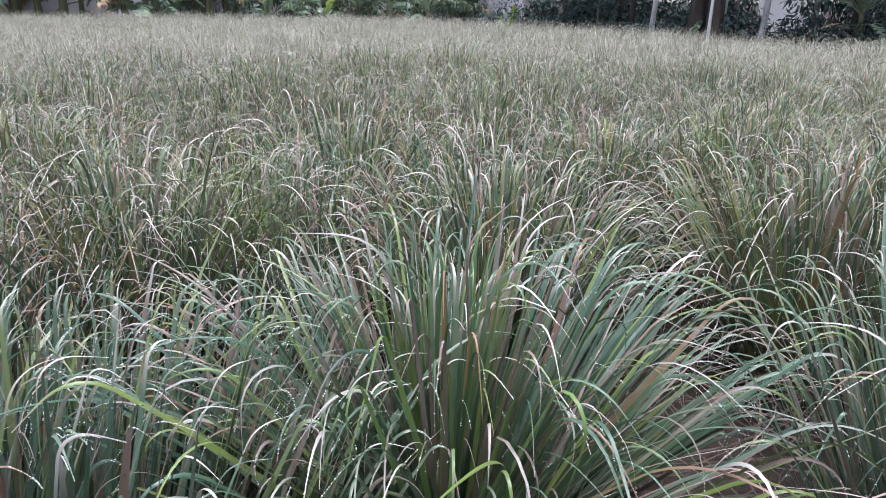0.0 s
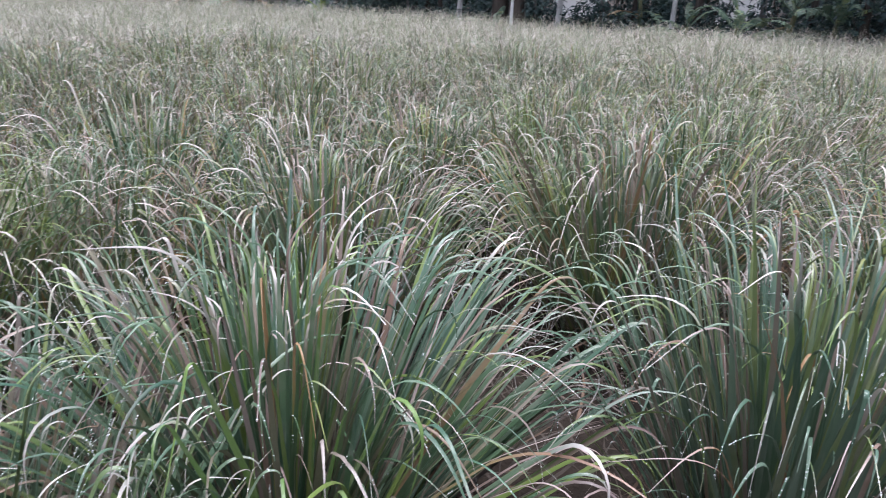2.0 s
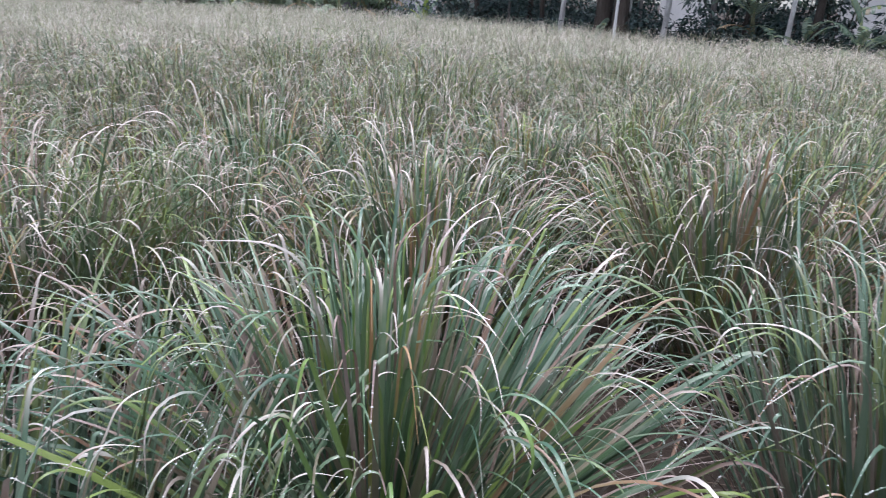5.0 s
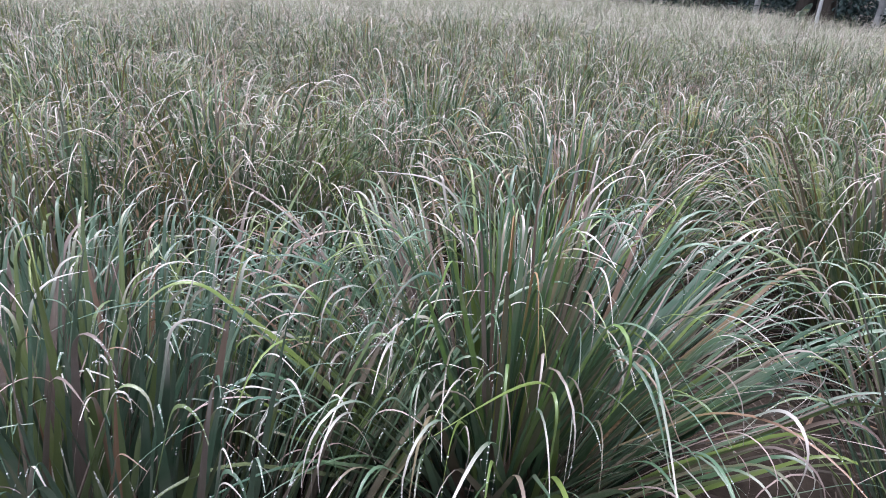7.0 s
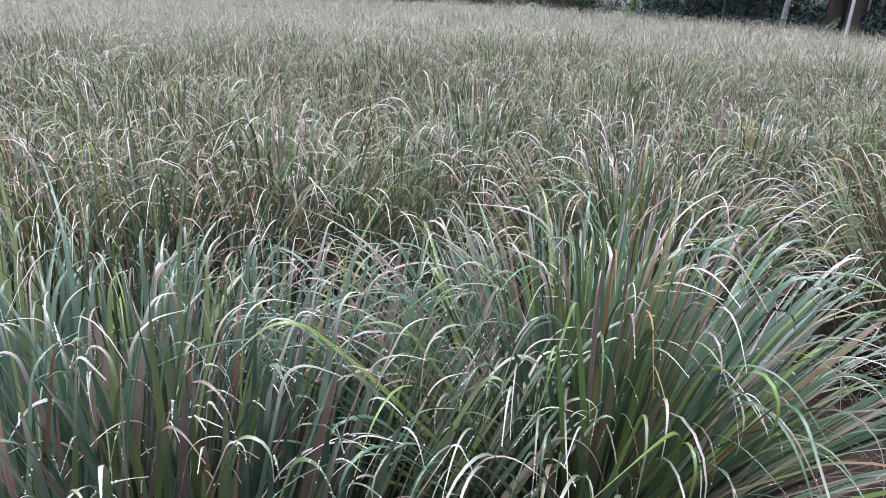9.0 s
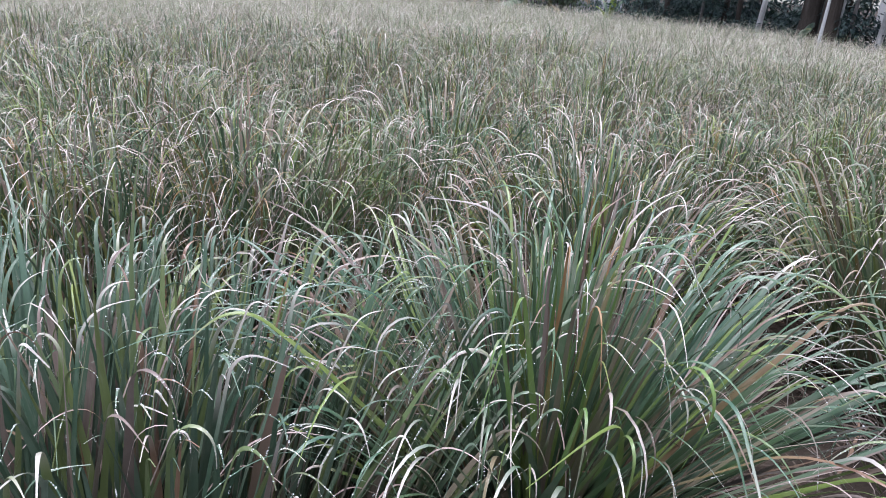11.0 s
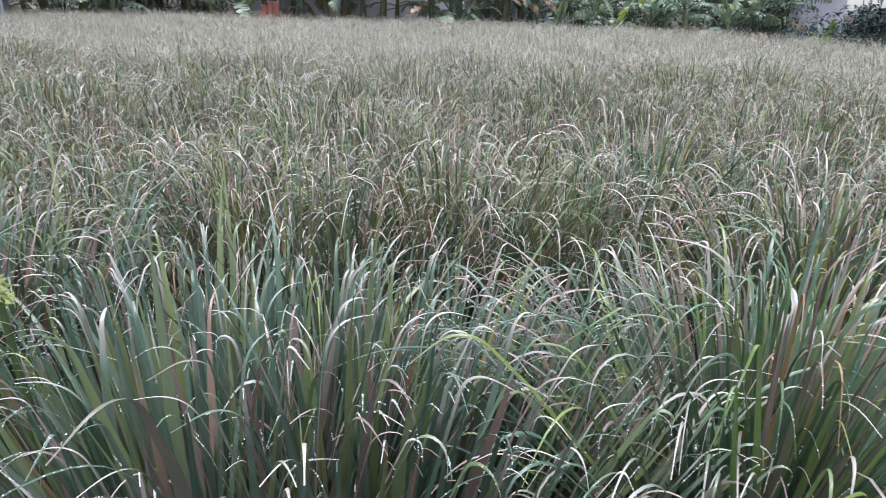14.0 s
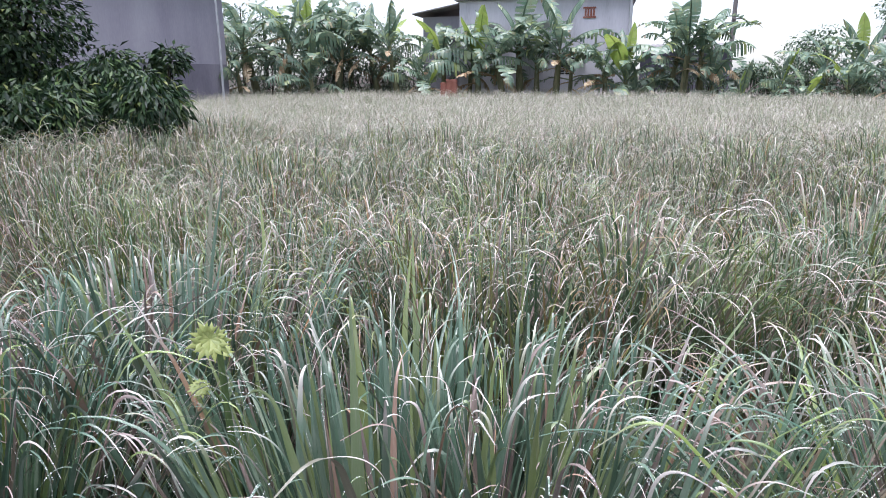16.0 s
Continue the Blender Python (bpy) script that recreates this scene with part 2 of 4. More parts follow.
# ---- mesh helpers ----
def mesh_of(name, verts, quads, uvs=None, mats=(), slots=None, smooth=True):
    """One mesh from arrays of points, four-cornered faces and one uv a point."""
    v, q = np.asarray(verts, np.float32).reshape(-1, 3), np.asarray(quads, np.int32).reshape(-1, 4)
    me = bpy.data.meshes.new(name)
    me.vertices.add(len(v))
    me.vertices.foreach_set("co", v.ravel())
    me.loops.add(q.size)
    me.loops.foreach_set("vertex_index", q.ravel())
    me.polygons.add(len(q))
    me.polygons.foreach_set("loop_start", np.arange(0, q.size, 4, dtype=np.int32))
    me.polygons.foreach_set("loop_total", np.full(len(q), 4, np.int32))
    me.polygons.foreach_set("use_smooth", np.full(len(q), smooth))
    if slots is not None:
        me.polygons.foreach_set("material_index", np.asarray(slots, np.int32))
    if uvs is not None:
        lay = me.uv_layers.new(name="UVMap")
        lay.data.foreach_set("uv", np.asarray(uvs, np.float32)[q.ravel()].ravel())
    for m in mats:
        me.materials.append(m)
    me.update(calc_edges=True)
    return me


def empty(name, m, label="", category="", group="", kind=""):
    ob = new(name)
    ob.empty_display_size = 0.1
    ob.matrix_world = m
    return tagged(ob, label, category, group, kind)


def part(name, me, parent, label="", kind="", m=None):
    ob = new(name, me)
    ob.parent = parent
    if m is not None:
        ob.matrix_basis = m
    return tagged(ob, label, "", "", kind)


def thing(name, me, m, label="", category="", group="", kind=""):
    ob = new(name, me)
    ob.matrix_world = m
    return tagged(ob, label, category, group, kind)


def boxes(parts, bevel=0.0):
    """Joined boxes, each given by two corners, as a bmesh with softened edges."""
    bm = bmesh.new()
    for lo, hi in parts:
        r = bmesh.ops.create_cube(bm, size=1.0)
        bmesh.ops.scale(bm, vec=[h - a for a, h in zip(lo, hi)], verts=r["verts"])
        bmesh.ops.translate(bm, vec=[(h + a) / 2 for a, h in zip(lo, hi)], verts=r["verts"])
    if bevel:
        bmesh.ops.bevel(bm, geom=bm.edges[:], offset=bevel, segments=2, affect="EDGES", profile=0.6)
    return bm


def from_bm(name, bm, mat):
    me = bpy.data.meshes.new(name)
    bm.to_mesh(me)
    bm.free()
    me.materials.append(mat)
    return me


def tube(path, radii, sides=8, seed=0, rough=0.0):
    """Points and faces of a tapered tube along a path, with an uneven skin."""
    rs = np.random.RandomState(seed)
    p = np.asarray(path, float)
    r = np.asarray(radii, float)
    d = np.gradient(p, axis=0)
    d /= np.linalg.norm(d, axis=1)[:, None]
    ref = np.array([0.0, 1.0, 0.0]) if abs(d[0][1]) < 0.8 else np.array([1.0, 0.0, 0.0])
    a = np.cross(d, ref)
    a /= np.linalg.norm(a, axis=1)[:, None]
    b = np.cross(d, a)
    ang = np.linspace(0, 2 * np.pi, sides, endpoint=False)
    wob = 1 + rough * rs.uniform(-1, 1, (len(p), sides))
    v = p[:, None] + (r[:, None] * wob)[..., None] * (np.cos(ang)[None, :, None] * a[:, None] + np.sin(ang)[None, :, None] * b[:, None])
    i = np.arange(len(p) - 1)[:, None] * sides
    j = np.arange(sides)[None]
    k = (j + 1) % sides
    q = np.stack([i + j, i + k, i + k + sides, i + j + sides], -1).reshape(-1, 4)
    return v.reshape(-1, 3), q


def joined(pieces):
    """Several (points, faces, uvs) as one."""
    vs, qs, us, n = [], [], [], 0
    for p in pieces:
        vs.append(p[0])
        qs.append(p[1] + n)
        us.append(p[2] if len(p) > 2 else np.zeros((len(p[0]), 2)))
        n += len(p[0])
    return np.concatenate(vs), np.concatenate(qs), np.concatenate(us)


def ribbons(base, az, lean, droop, power, length, width, kink=None, kink_at=None, soft=None, seg=8, fold=0.25, twist=None, sway=None, taper=0.5, fine=0.9):
    """Many grass leaves at once: each rises from its base at a lean, bends over, hooks or breaks near its tip and tapers to a point."""
    n = len(az)
    if kink is None:
        s = np.repeat(1 - (1 - np.linspace(0, 1, seg + 1)[None]) ** 1.4, n, 0)
    else:
        u = np.linspace(0, 1, seg + 1)[None]
        k0, k1 = kink_at[:, None], np.minimum(kink_at + soft, 0.96)[:, None]
        s = np.where(u < 0.25, k0 * u / 0.25, np.where(u < 0.88, k0 + (k1 - k0) * (u - 0.25) / 0.63, k1 + (1 - k1) * (u - 0.88) / 0.12))
    ds = np.diff(s, axis=1)
    th = lean[:, None] + droop[:, None] * s ** power[:, None]
    if kink is not None:
        f = np.clip((s - kink_at[:, None]) / soft[:, None], 0, 1)
        th = th + kink[:, None] * f * f * (3 - 2 * f)
    az_s = az[:, None] + (0 if sway is None else sway[:, None] * s ** 2)
    step = length[:, None] * ds
    mid = (th[:, 1:] + th[:, :-1]) / 2
    azm = (az_s[:, 1:] + az_s[:, :-1]) / 2 if sway is not None else np.repeat(az[:, None], seg, 1)
    dx, dy, dz = np.sin(mid) * np.cos(azm) * step, np.sin(mid) * np.sin(azm) * step, np.cos(mid) * step
    c = np.zeros((n, seg + 1, 3))
    c[:, 1:, 0], c[:, 1:, 1], c[:, 1:, 2] = dx.cumsum(1), dy.cumsum(1), dz.cumsum(1)
    c += base[:, None]
    tan = np.gradient(c, axis=1)
    tan /= np.linalg.norm(tan, axis=2)[..., None] + 1e-9
    azf = np.broadcast_to(az_s, (n, seg + 1))
    side = np.stack([-np.sin(azf), np.cos(azf), np.zeros_like(azf)], -1)
    up = np.cross(tan, side)
    if twist is not None:
        a = twist[:, None] * s
        side, up = side * np.cos(a)[..., None] + up * np.sin(a)[..., None], up * np.cos(a)[..., None] - side * np.sin(a)[..., None]
    prof = np.minimum(1, 0.6 + 1.6 * s) * np.clip((1 - s) / (1 - (taper if np.isscalar(taper) else taper[:, None])), 0.05, 1) ** fine
    w = (width[:, None] * prof)[..., None] / 2
    across = [c - side * w, c + side * w] if not fold else [c - side * w, c + up * w * fold, c + side * w]
    k = len(across)
    v = np.stack(across, 2)
    uv = np.zeros((n, seg + 1, k, 2))
    uv[..., 0] = np.linspace(0, 1, k)
    uv[..., 1] = s[:, :, None]
    i = (np.arange(n) * (seg + 1) * k)[:, None, None] + (np.arange(seg) * k)[None, :, None] + np.arange(k - 1)[None, None]
    q = np.stack([i, i + 1, i + 1 + k, i + k], -1).reshape(-1, 4)
    return v.reshape(-1, 3), q, uv.reshape(-1, 2)


# ---- ground ----
EDGE = [(-40.0, 26.5), (-20.0, 26.0), (-2.0, 24.5), (2.0, 21.6), (4.6, 16.4), (6.5, 13.8), (8.3, 12.4), (11.0, 10.2), (16.0, 6.5)]


def edge_y(x):
    return float(np.interp(x, [e[0] for e in EDGE], [e[1] for e in EDGE]))


def spot(az, d):
    """A place on the ground: degrees to the left of the y axis, metres away."""
    return -math.sin(radians(az)) * d, math.cos(radians(az)) * d


def ground_sheet():
    k, reach = 120, 400.0
    g = np.linspace(-1, 1, k)
    g = np.sign(g) * np.abs(g) ** 2.6 * reach
    x, y = np.meshgrid(g, g + 8.0)
    z = np.array([[noise.noise((a * 0.7, b * 0.7, 0)) * 0.05 + noise.noise((a * 3, b * 3, 5)) * 0.02 for a, b in zip(r, s)] for r, s in zip(x, y)])
    v = np.stack([x, y, z - 0.03], -1).reshape(-1, 3)
    i = np.arange(k - 1)[:, None] * k + np.arange(k - 1)[None]
    q = np.stack([i, i + 1, i + k + 1, i + k], -1).reshape(-1, 4)
    thing("ground", mesh_of("ground", v, q, None, [M_SOIL]), Matrix(), "bare brown soil under the lemongrass", "ground", "", "structure")


ground_sheet()

# ---- the lemongrass field ----
NEAR = [(0.02, 1.56, 0.94, 1.15), (-1.30, 0.96, 0.86, 0.45), (-0.78, 1.20, 0.84, 0.40), (1.38, 1.26, 0.92, 0.7), (-1.30, 2.62, 0.95, 0.8), (0.25, 2.75, 0.88, 0.9), (1.62, 2.66, 0.96, 0.9), (-2.45, 1.05, 0.90, 0.45), (-2.3, 2.25, 0.90, 0.8), (-0.55, 3.75, 0.90, 0.9), (0.95, 3.85, 0.88, 0.9), (2.5, 1.75, 0.92, 0.8), (-2.2, 0.30, 0.92, 0.7)]


def clump_leaves(rs, n, dry=False, seg=8, fold=0.25, wide=1.0, spread=0.26, spill=0.85, mop=0.0, wind=(0.0, 0.0), loose=0.0):
    """The leaves of one clump about its base: steep in the heart, fanning out to the rim, each bending over into a hook near its tip."""
    rad = spread * np.sqrt(rs.uniform(0, 1, n))
    a0 = rs.uniform(0, 2 * np.pi, n)
    base = np.stack([rad * np.cos(a0), rad * np.sin(a0), rs.uniform(-0.02, 0.05, n)], -1)
    az = a0 + rs.normal(0, 0.3 + 0.6 * loose, n)
    out = rad / spread
    pick = rs.uniform(0, 1, n)
    upright = spill < 0.5
    hook, arc = pick < (0.52 if upright else 0.74) + 0.08 * mop + 0.08 * loose, pick > 1 - 0.08 * spill
    if dry:
        lean = np.radians(3 + spill * 34 * out + rs.normal(0, 6, n))
        droop = np.radians(rs.uniform(4, 40, n))
        rise = rs.uniform(0.50, 0.98, n)
        width = rs.uniform(0.005, 0.012, n)
    else:
        lean = np.radians(1.5 + spill * 36 * out ** 1.3 + rs.normal(0, 3.5 + 8 * loose, n))
        droop = np.radians(np.where(arc, rs.uniform(45, 90, n), rs.uniform(3, 16, n) + 14 * out * min(spill, 1.0)))
        rise = rs.uniform(0.80 - 0.06 * mop, 1.07 - 0.03 * mop, n) * np.where(rs.uniform(0, 1, n) < 0.25, rs.uniform(0.72, 1.0, n), 1.0)
        width = rs.uniform(0.0095, 0.0185, n) * np.where(arc, 0.75, 1.0)
    if upright and not dry:
        rise = rs.uniform(0.93, 1.08, n) - 0.10 * out * rs.uniform(0, 1, n)
    if loose:
        rise = rs.uniform(0.72 if dry else 0.86, 0.98 if dry else 1.03, n)
    power = rs.uniform(1.6, 3.0, n)
    tail = np.where(hook, rs.uniform(0.04, 0.13, n) if upright else rs.uniform(0.10 + 0.04 * loose, 0.30 + 0.04 * loose, n), np.where(arc, rs.uniform(0.22, 0.42, n), 0.0))
    rise = np.where(hook | arc, rise, rise * rs.uniform(0.72 - 0.1 * loose, 0.95 - 0.08 * loose, n))
    length = rise + tail
    sharp = rs.uniform(0, 1, n) < 0.06
    kink = np.radians(np.where(hook, rs.uniform(70 + 20 * loose, 165, n), np.where(arc, rs.uniform(0, 50, n), 0)))
    kink_at = np.clip(rise / length - np.where(sharp, 0.0, rs.uniform(0.02, 0.10, n)), 0.5, 0.92)
    soft = np.where(sharp, 0.03, (1 - kink_at) * rs.uniform(0.7, 1.0, n))
    lx, ly = lean * np.cos(az) + radians(wind[0]), lean * np.sin(az) + radians(wind[1])
    lean, az = np.clip(np.hypot(lx, ly), 0, 1.25), np.arctan2(ly, lx)
    taper = np.where(hook, kink_at - 0.34, 0.40)
    return dict(base=base, az=az, lean=lean, droop=droop, power=power, length=length, width=width * wide, kink=kink, kink_at=kink_at, soft=soft, seg=seg, fold=fold, twist=rs.normal(0, 0.7, n), sway=rs.normal(0, 0.28, n), taper=taper, fine=0.85)


def leaf_sort(droop, kink):
    """2 for a long arching leaf, 1 for a hooked one, 0 for a straight one."""
    return 2 if droop > 0.8 else 1 if kink > 0.9 else 0


LEAF_KINDS = []


def leaf_kinds():
    """Leaf shapes from steep to flat, at unit size, for the clumps nearest to the path."""
    rs = np.random.RandomState(11)
    for dry, count, spill, mat in ((False, 120, 0.85, M_GRASS), (True, 40, 0.85, M_DRY), (False, 50, 0.3, M_PALE), (False, 100, 0.85, M_GRASS_MID)):
        p = clump_leaves(rs, count, dry, 14, 0.3, spill=spill, mop=0.4 if spill > 0.5 else 0.0)
        if spill < 0.5:
            p["lean"] *= 2.0
        p["base"] = np.zeros((count, 3))
        p["az"] = np.zeros(count)
        p["length"] = np.ones(count)
        for i in range(count):
            one = {k: (a[i:i + 1] if isinstance(a, np.ndarray) else a) for k, a in p.items()}
            LEAF_KINDS.append(((mat.name, leaf_sort(p["droop"][i], p["kink"][i])), float(p["lean"][i]), mesh_of("leaf", *ribbons(**one), [mat])))


leaf_kinds()


def dew(rs, p, count):
    """Drops of dew on the upper side of leaves, each a small flattened bead."""
    v, q, _ = ribbons(**{**p, "fold": 0.0})
    seg = p["seg"]
    c = v.reshape(-1, seg + 1, 2, 3)
    i = rs.randint(0, len(c), count)
    s = rs.uniform(0.25, 0.98, count) ** 0.4 * seg
    k = np.minimum(s.astype(int), seg - 1)
    f = (s - k)[:, None, None]
    pair = c[i, k] * (1 - f) + c[i, k + 1] * f
    w = rs.uniform(0.15, 0.85, count)[:, None]
    at = pair[:, 0] * w + pair[:, 1] * (1 - w)
    r = rs.uniform(0.0009, 0.0020, count)
    o = np.array([(1, 0, 0), (0, 1, 0), (-1, 0, 0), (0, -1, 0)], float)
    ring = np.stack([at[:, None] + o * r[:, None, None] + [0, 0, 0.0002], at[:, None] + o * r[:, None, None] * 0.7 + np.array([0, 0, 1.0]) * r[:, None, None] * 0.9], 1)
    n = (np.arange(count) * 8)[:, None, None]
    a = np.arange(4)
    b = (a + 1) % 4
    sides = np.stack([a, b, b + 4, a + 4], -1)
    faces = np.concatenate([sides, [[4, 5, 6, 7]]])[None]
    return ring.reshape(-1, 3), (n + faces).reshape(-1, 4)


def dew_glint_material():
    mat, n, l, b = material("dew", 0.03, 0.5)
    # White body mixed half into the water: the sky's glint as base colour.
    b.inputs["Base Color"].default_value = (0.9, 0.93, 0.93, 1)
    b.inputs["Transmission Weight"].default_value = 0.5
    b.inputs["IOR"].default_value = 1.33
    return mat


M_DEW_GLINT = dew_glint_material()
FIELD_LABEL = "lemongrass clump with grey-green arching leaves, dry brown tips and dew"


def hero_clump(x, y, size, spill, seed):
    wind, broad, inner, mop, spread = (1.0, 1.0), 1.05, 340, 0.4, 0.27
    if spill < 0.5:
        wind, broad, inner, mop, spread = (-4.0 if x < -1 else 6.0, 4.0), 1.7, 260, 0.0, 0.42
    elif spill > 1:
        broad, mop, inner = 1.25, 0.1, 460
    elif spill > 0.85 or math.hypot(x, y) < 2.2:
        broad, mop, inner = 1.2, 0.1, 320
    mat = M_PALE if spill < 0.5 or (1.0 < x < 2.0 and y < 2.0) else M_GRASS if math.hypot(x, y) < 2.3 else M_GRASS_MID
    rs = np.random.RandomState(seed)
    top = empty("lemongrass_clump", pose(x, y, 0, 0, 0, 0), FIELD_LABEL, "grass clump", "lemongrass clumps in the field")
    for dry, count in ((False, 245), (True, 55)):
        p = clump_leaves(rs, count, dry, spread=spread, spill=spill, mop=mop, wind=wind)
        for i in range(count):
            sort = ((M_DRY if dry else mat).name, leaf_sort(p["droop"][i], p["kink"][i]))
            near = sorted((k for k in LEAF_KINDS if k[0] == sort) if any(k[0] == sort for k in LEAF_KINDS) else (k for k in LEAF_KINDS if k[0][0] == sort[0]), key=lambda k: abs(k[1] - p["lean"][i]))[:6]
            me = near[rs.randint(0, len(near))][2]
            ln = p["length"][i] * size
            m = Matrix.Translation(p["base"][i]) @ Euler((0, 0, p["az"][i])).to_matrix().to_4x4() @ Matrix.Diagonal((ln, ln * rs.uniform(0.9, 1.3) * broad, ln, 1))
            part("leaf" if not dry else "dry_leaf", me, top, "", "", m)
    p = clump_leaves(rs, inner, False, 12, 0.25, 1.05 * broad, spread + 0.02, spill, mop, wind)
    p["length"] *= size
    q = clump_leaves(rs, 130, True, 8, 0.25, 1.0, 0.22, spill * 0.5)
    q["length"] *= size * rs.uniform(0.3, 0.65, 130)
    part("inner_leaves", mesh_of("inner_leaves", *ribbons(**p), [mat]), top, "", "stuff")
    part("withered_leaves", mesh_of("withered_leaves", *ribbons(**q), [M_THATCH_SHADED]), top, "withered brown leaves at the base", "stuff")
    if math.hypot(x, y) < 2.4:
        v, f = dew(rs, p, 2800)
        part("dew", mesh_of("dew", v, f, None, [M_DEW_GLINT]), top, "clear dew drops", "stuff")
    return top


MID = []


def mid_kinds():
    for i in range(16):
        full = i < 9
        rs = np.random.RandomState(500 + i)
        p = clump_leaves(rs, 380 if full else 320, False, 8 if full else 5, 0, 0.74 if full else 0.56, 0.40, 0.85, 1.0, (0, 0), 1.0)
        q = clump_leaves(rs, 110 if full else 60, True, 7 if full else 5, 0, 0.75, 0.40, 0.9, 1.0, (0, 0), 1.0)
        # The thinner kinds, set farther out, wear the haze-paled tones.
        MID.append((mesh_of("leaves", *ribbons(**p), [M_GRASS_MID if full else M_GRASS_HAZED]), mesh_of("dry_leaves", *ribbons(**q), [M_DRY])))


mid_kinds()


def mid_clump(x, y, size, turn, k):
    top = empty("lemongrass_clump", pose(x, y, 0, 0, 0, turn), FIELD_LABEL, "grass clump", "lemongrass clumps in the field")
    top.scale = (size, size, size)
    part("leaves", MID[k][0], top, "", "stuff")
    part("dry_leaves", MID[k][1], top, "withered brown leaves", "stuff")


def field_places():
    rs = np.random.RandomState(5)
    out = []
    for j in range(-2, 33):
        for i in range(-36, 20):
            x = i * 0.86 + (j % 2) * 0.43 + rs.normal(0, 0.14)
            y = 0.2 + j * 0.82 + rs.normal(0, 0.14)
            size = rs.uniform(0.86, 1.02)
            turn = rs.uniform(0, 360)
            r, az = math.hypot(x, y), math.degrees(math.atan2(-x, y))
            if y > edge_y(x) - 0.3 or r < 1.2 or az < -66 or az > 92 or (r > 3.5 and (az < -54 or az > 72)):
                continue
            if math.hypot(x + 9.0, y - 2.5) < 1.5:
                continue
            if min(math.hypot(x - a, y - b) for a, b, *_ in NEAR) < (0.74 if r < 2.4 else 0.56):
                continue
            out.append((r, x, y, size, turn))
    return sorted(out)


heroes = [hero_clump(x, y, size, spill, 40 + n) for n, (x, y, size, spill) in enumerate(NEAR)]


def marked_leaf(top, apex, tail, fold, bend, width, mat, foot=0.12, label="", turn=0.0):
    """A single leaf of its own shape: up from the clump's foot to its apex, then over."""
    ox, oy = top.matrix_world.translation.xy
    ax, ay, az_ = apex[0] - ox, apex[1] - oy, apex[2]
    d = math.hypot(ax, ay) + 1e-6
    b = np.array([ax / d * foot, ay / d * foot, 0.0])
    run, rise = d - foot, az_
    lean, up = math.atan2(run, rise), math.hypot(run, rise)
    total = up + tail
    v = ribbons(b[None], np.array([math.atan2(ay, ax)]), np.array([lean - 0.06]), np.array([0.12]), np.array([1.5]), np.array([total]), np.array([width]), np.array([radians(fold)]), np.array([up / total - bend / 2]), np.array([bend]), seg=12, fold=0.3, twist=np.array([0.3]), sway=np.array([turn]), taper=0.55)
    part("leaf", mesh_of("leaf", *v, [mat]), top, label)


for apex, tail, fold, bend, width, mat, label, turn in (
    ((0.19, 0.93, 0.97), 0.22, 165, 0.14, 0.017, M_FRESH, "broad yellow-green arched leaf", 0.2), ((-0.14, 0.90, 0.99), 0.16, 160, 0.10, 0.014, M_FRESH, "yellow-green hooked leaf", 0.0), ((-0.055, 1.00, 1.00), 0.26, 128, 0.03, 0.015, M_FRESH, "sharply folded leaf", -0.5),
    ((0.20, 1.74, 1.08), 0.05, 0, 0.05, 0.011, M_RUST, "upright leaf turning rusty towards its tip", 0.0), ((0.12, 1.28, 1.02), 0.14, 150, 0.14, 0.016, M_FRESH, "yellow-green hooked leaf", 0.3), ((0.22, 1.20, 0.98), 0.16, 110, 0.2, 0.014, M_GRASS, "", -0.4), ((-0.06, 1.08, 1.06), 0.14, 165, 0.08, 0.012, M_DRY, "dry hooked leaf", 0.0),
    ((0.30, 0.94, 0.90), 0.34, 95, 0.10, 0.012, M_GRASS, "", -0.3), ((-0.17, 0.86, 0.84), 0.2, 150, 0.10, 0.012, M_GRASS, "", 0.2), ((0.02, 0.86, 0.90), 0.2, 155, 0.12, 0.013, M_FRESH, "yellow-green hooked leaf", 0.0), ((0.10, 0.90, 0.82), 0.24, 150, 0.10, 0.013, M_GRASS, "", 0.1), ((0.14, 1.12, 0.80), 0.1, 20, 0.1, 0.017, M_FRESH, "yellow-green upright leaf", 0.0),
):
    marked_leaf(heroes[0], apex, tail, fold, bend, width, mat, 0.12, label, turn)
for apex, width in (((-1.50, 3.14, 1.06), 0.016), ((-1.55, 3.12, 1.01), 0.014), ((-1.46, 3.18, 1.0), 0.015), ((-1.52, 3.2, 0.96), 0.014), ((-1.43, 3.1, 0.97), 0.012)):
    marked_leaf(heroes[4], apex, 0.06, 10, 0.05, width, M_BROWN, 0.12, "dead brown upright leaf")
spare = np.random.RandomState(64)
for k in range(26):
    turn, out = spare.uniform(0, 6.28), spare.uniform(0.08, 0.36)
    apex = (1.38 + out * math.cos(turn), 1.24 + out * math.sin(turn), spare.uniform(0.78, 0.98) - 0.3 * out)
    marked_leaf(heroes[3], apex, spare.uniform(0.08, 0.2), spare.uniform(90, 160), 0.12, spare.uniform(0.011, 0.017), M_FRESH if k % 3 else M_RUST, 0.12, "yellow-green hooked leaf", spare.normal(0, 0.2))
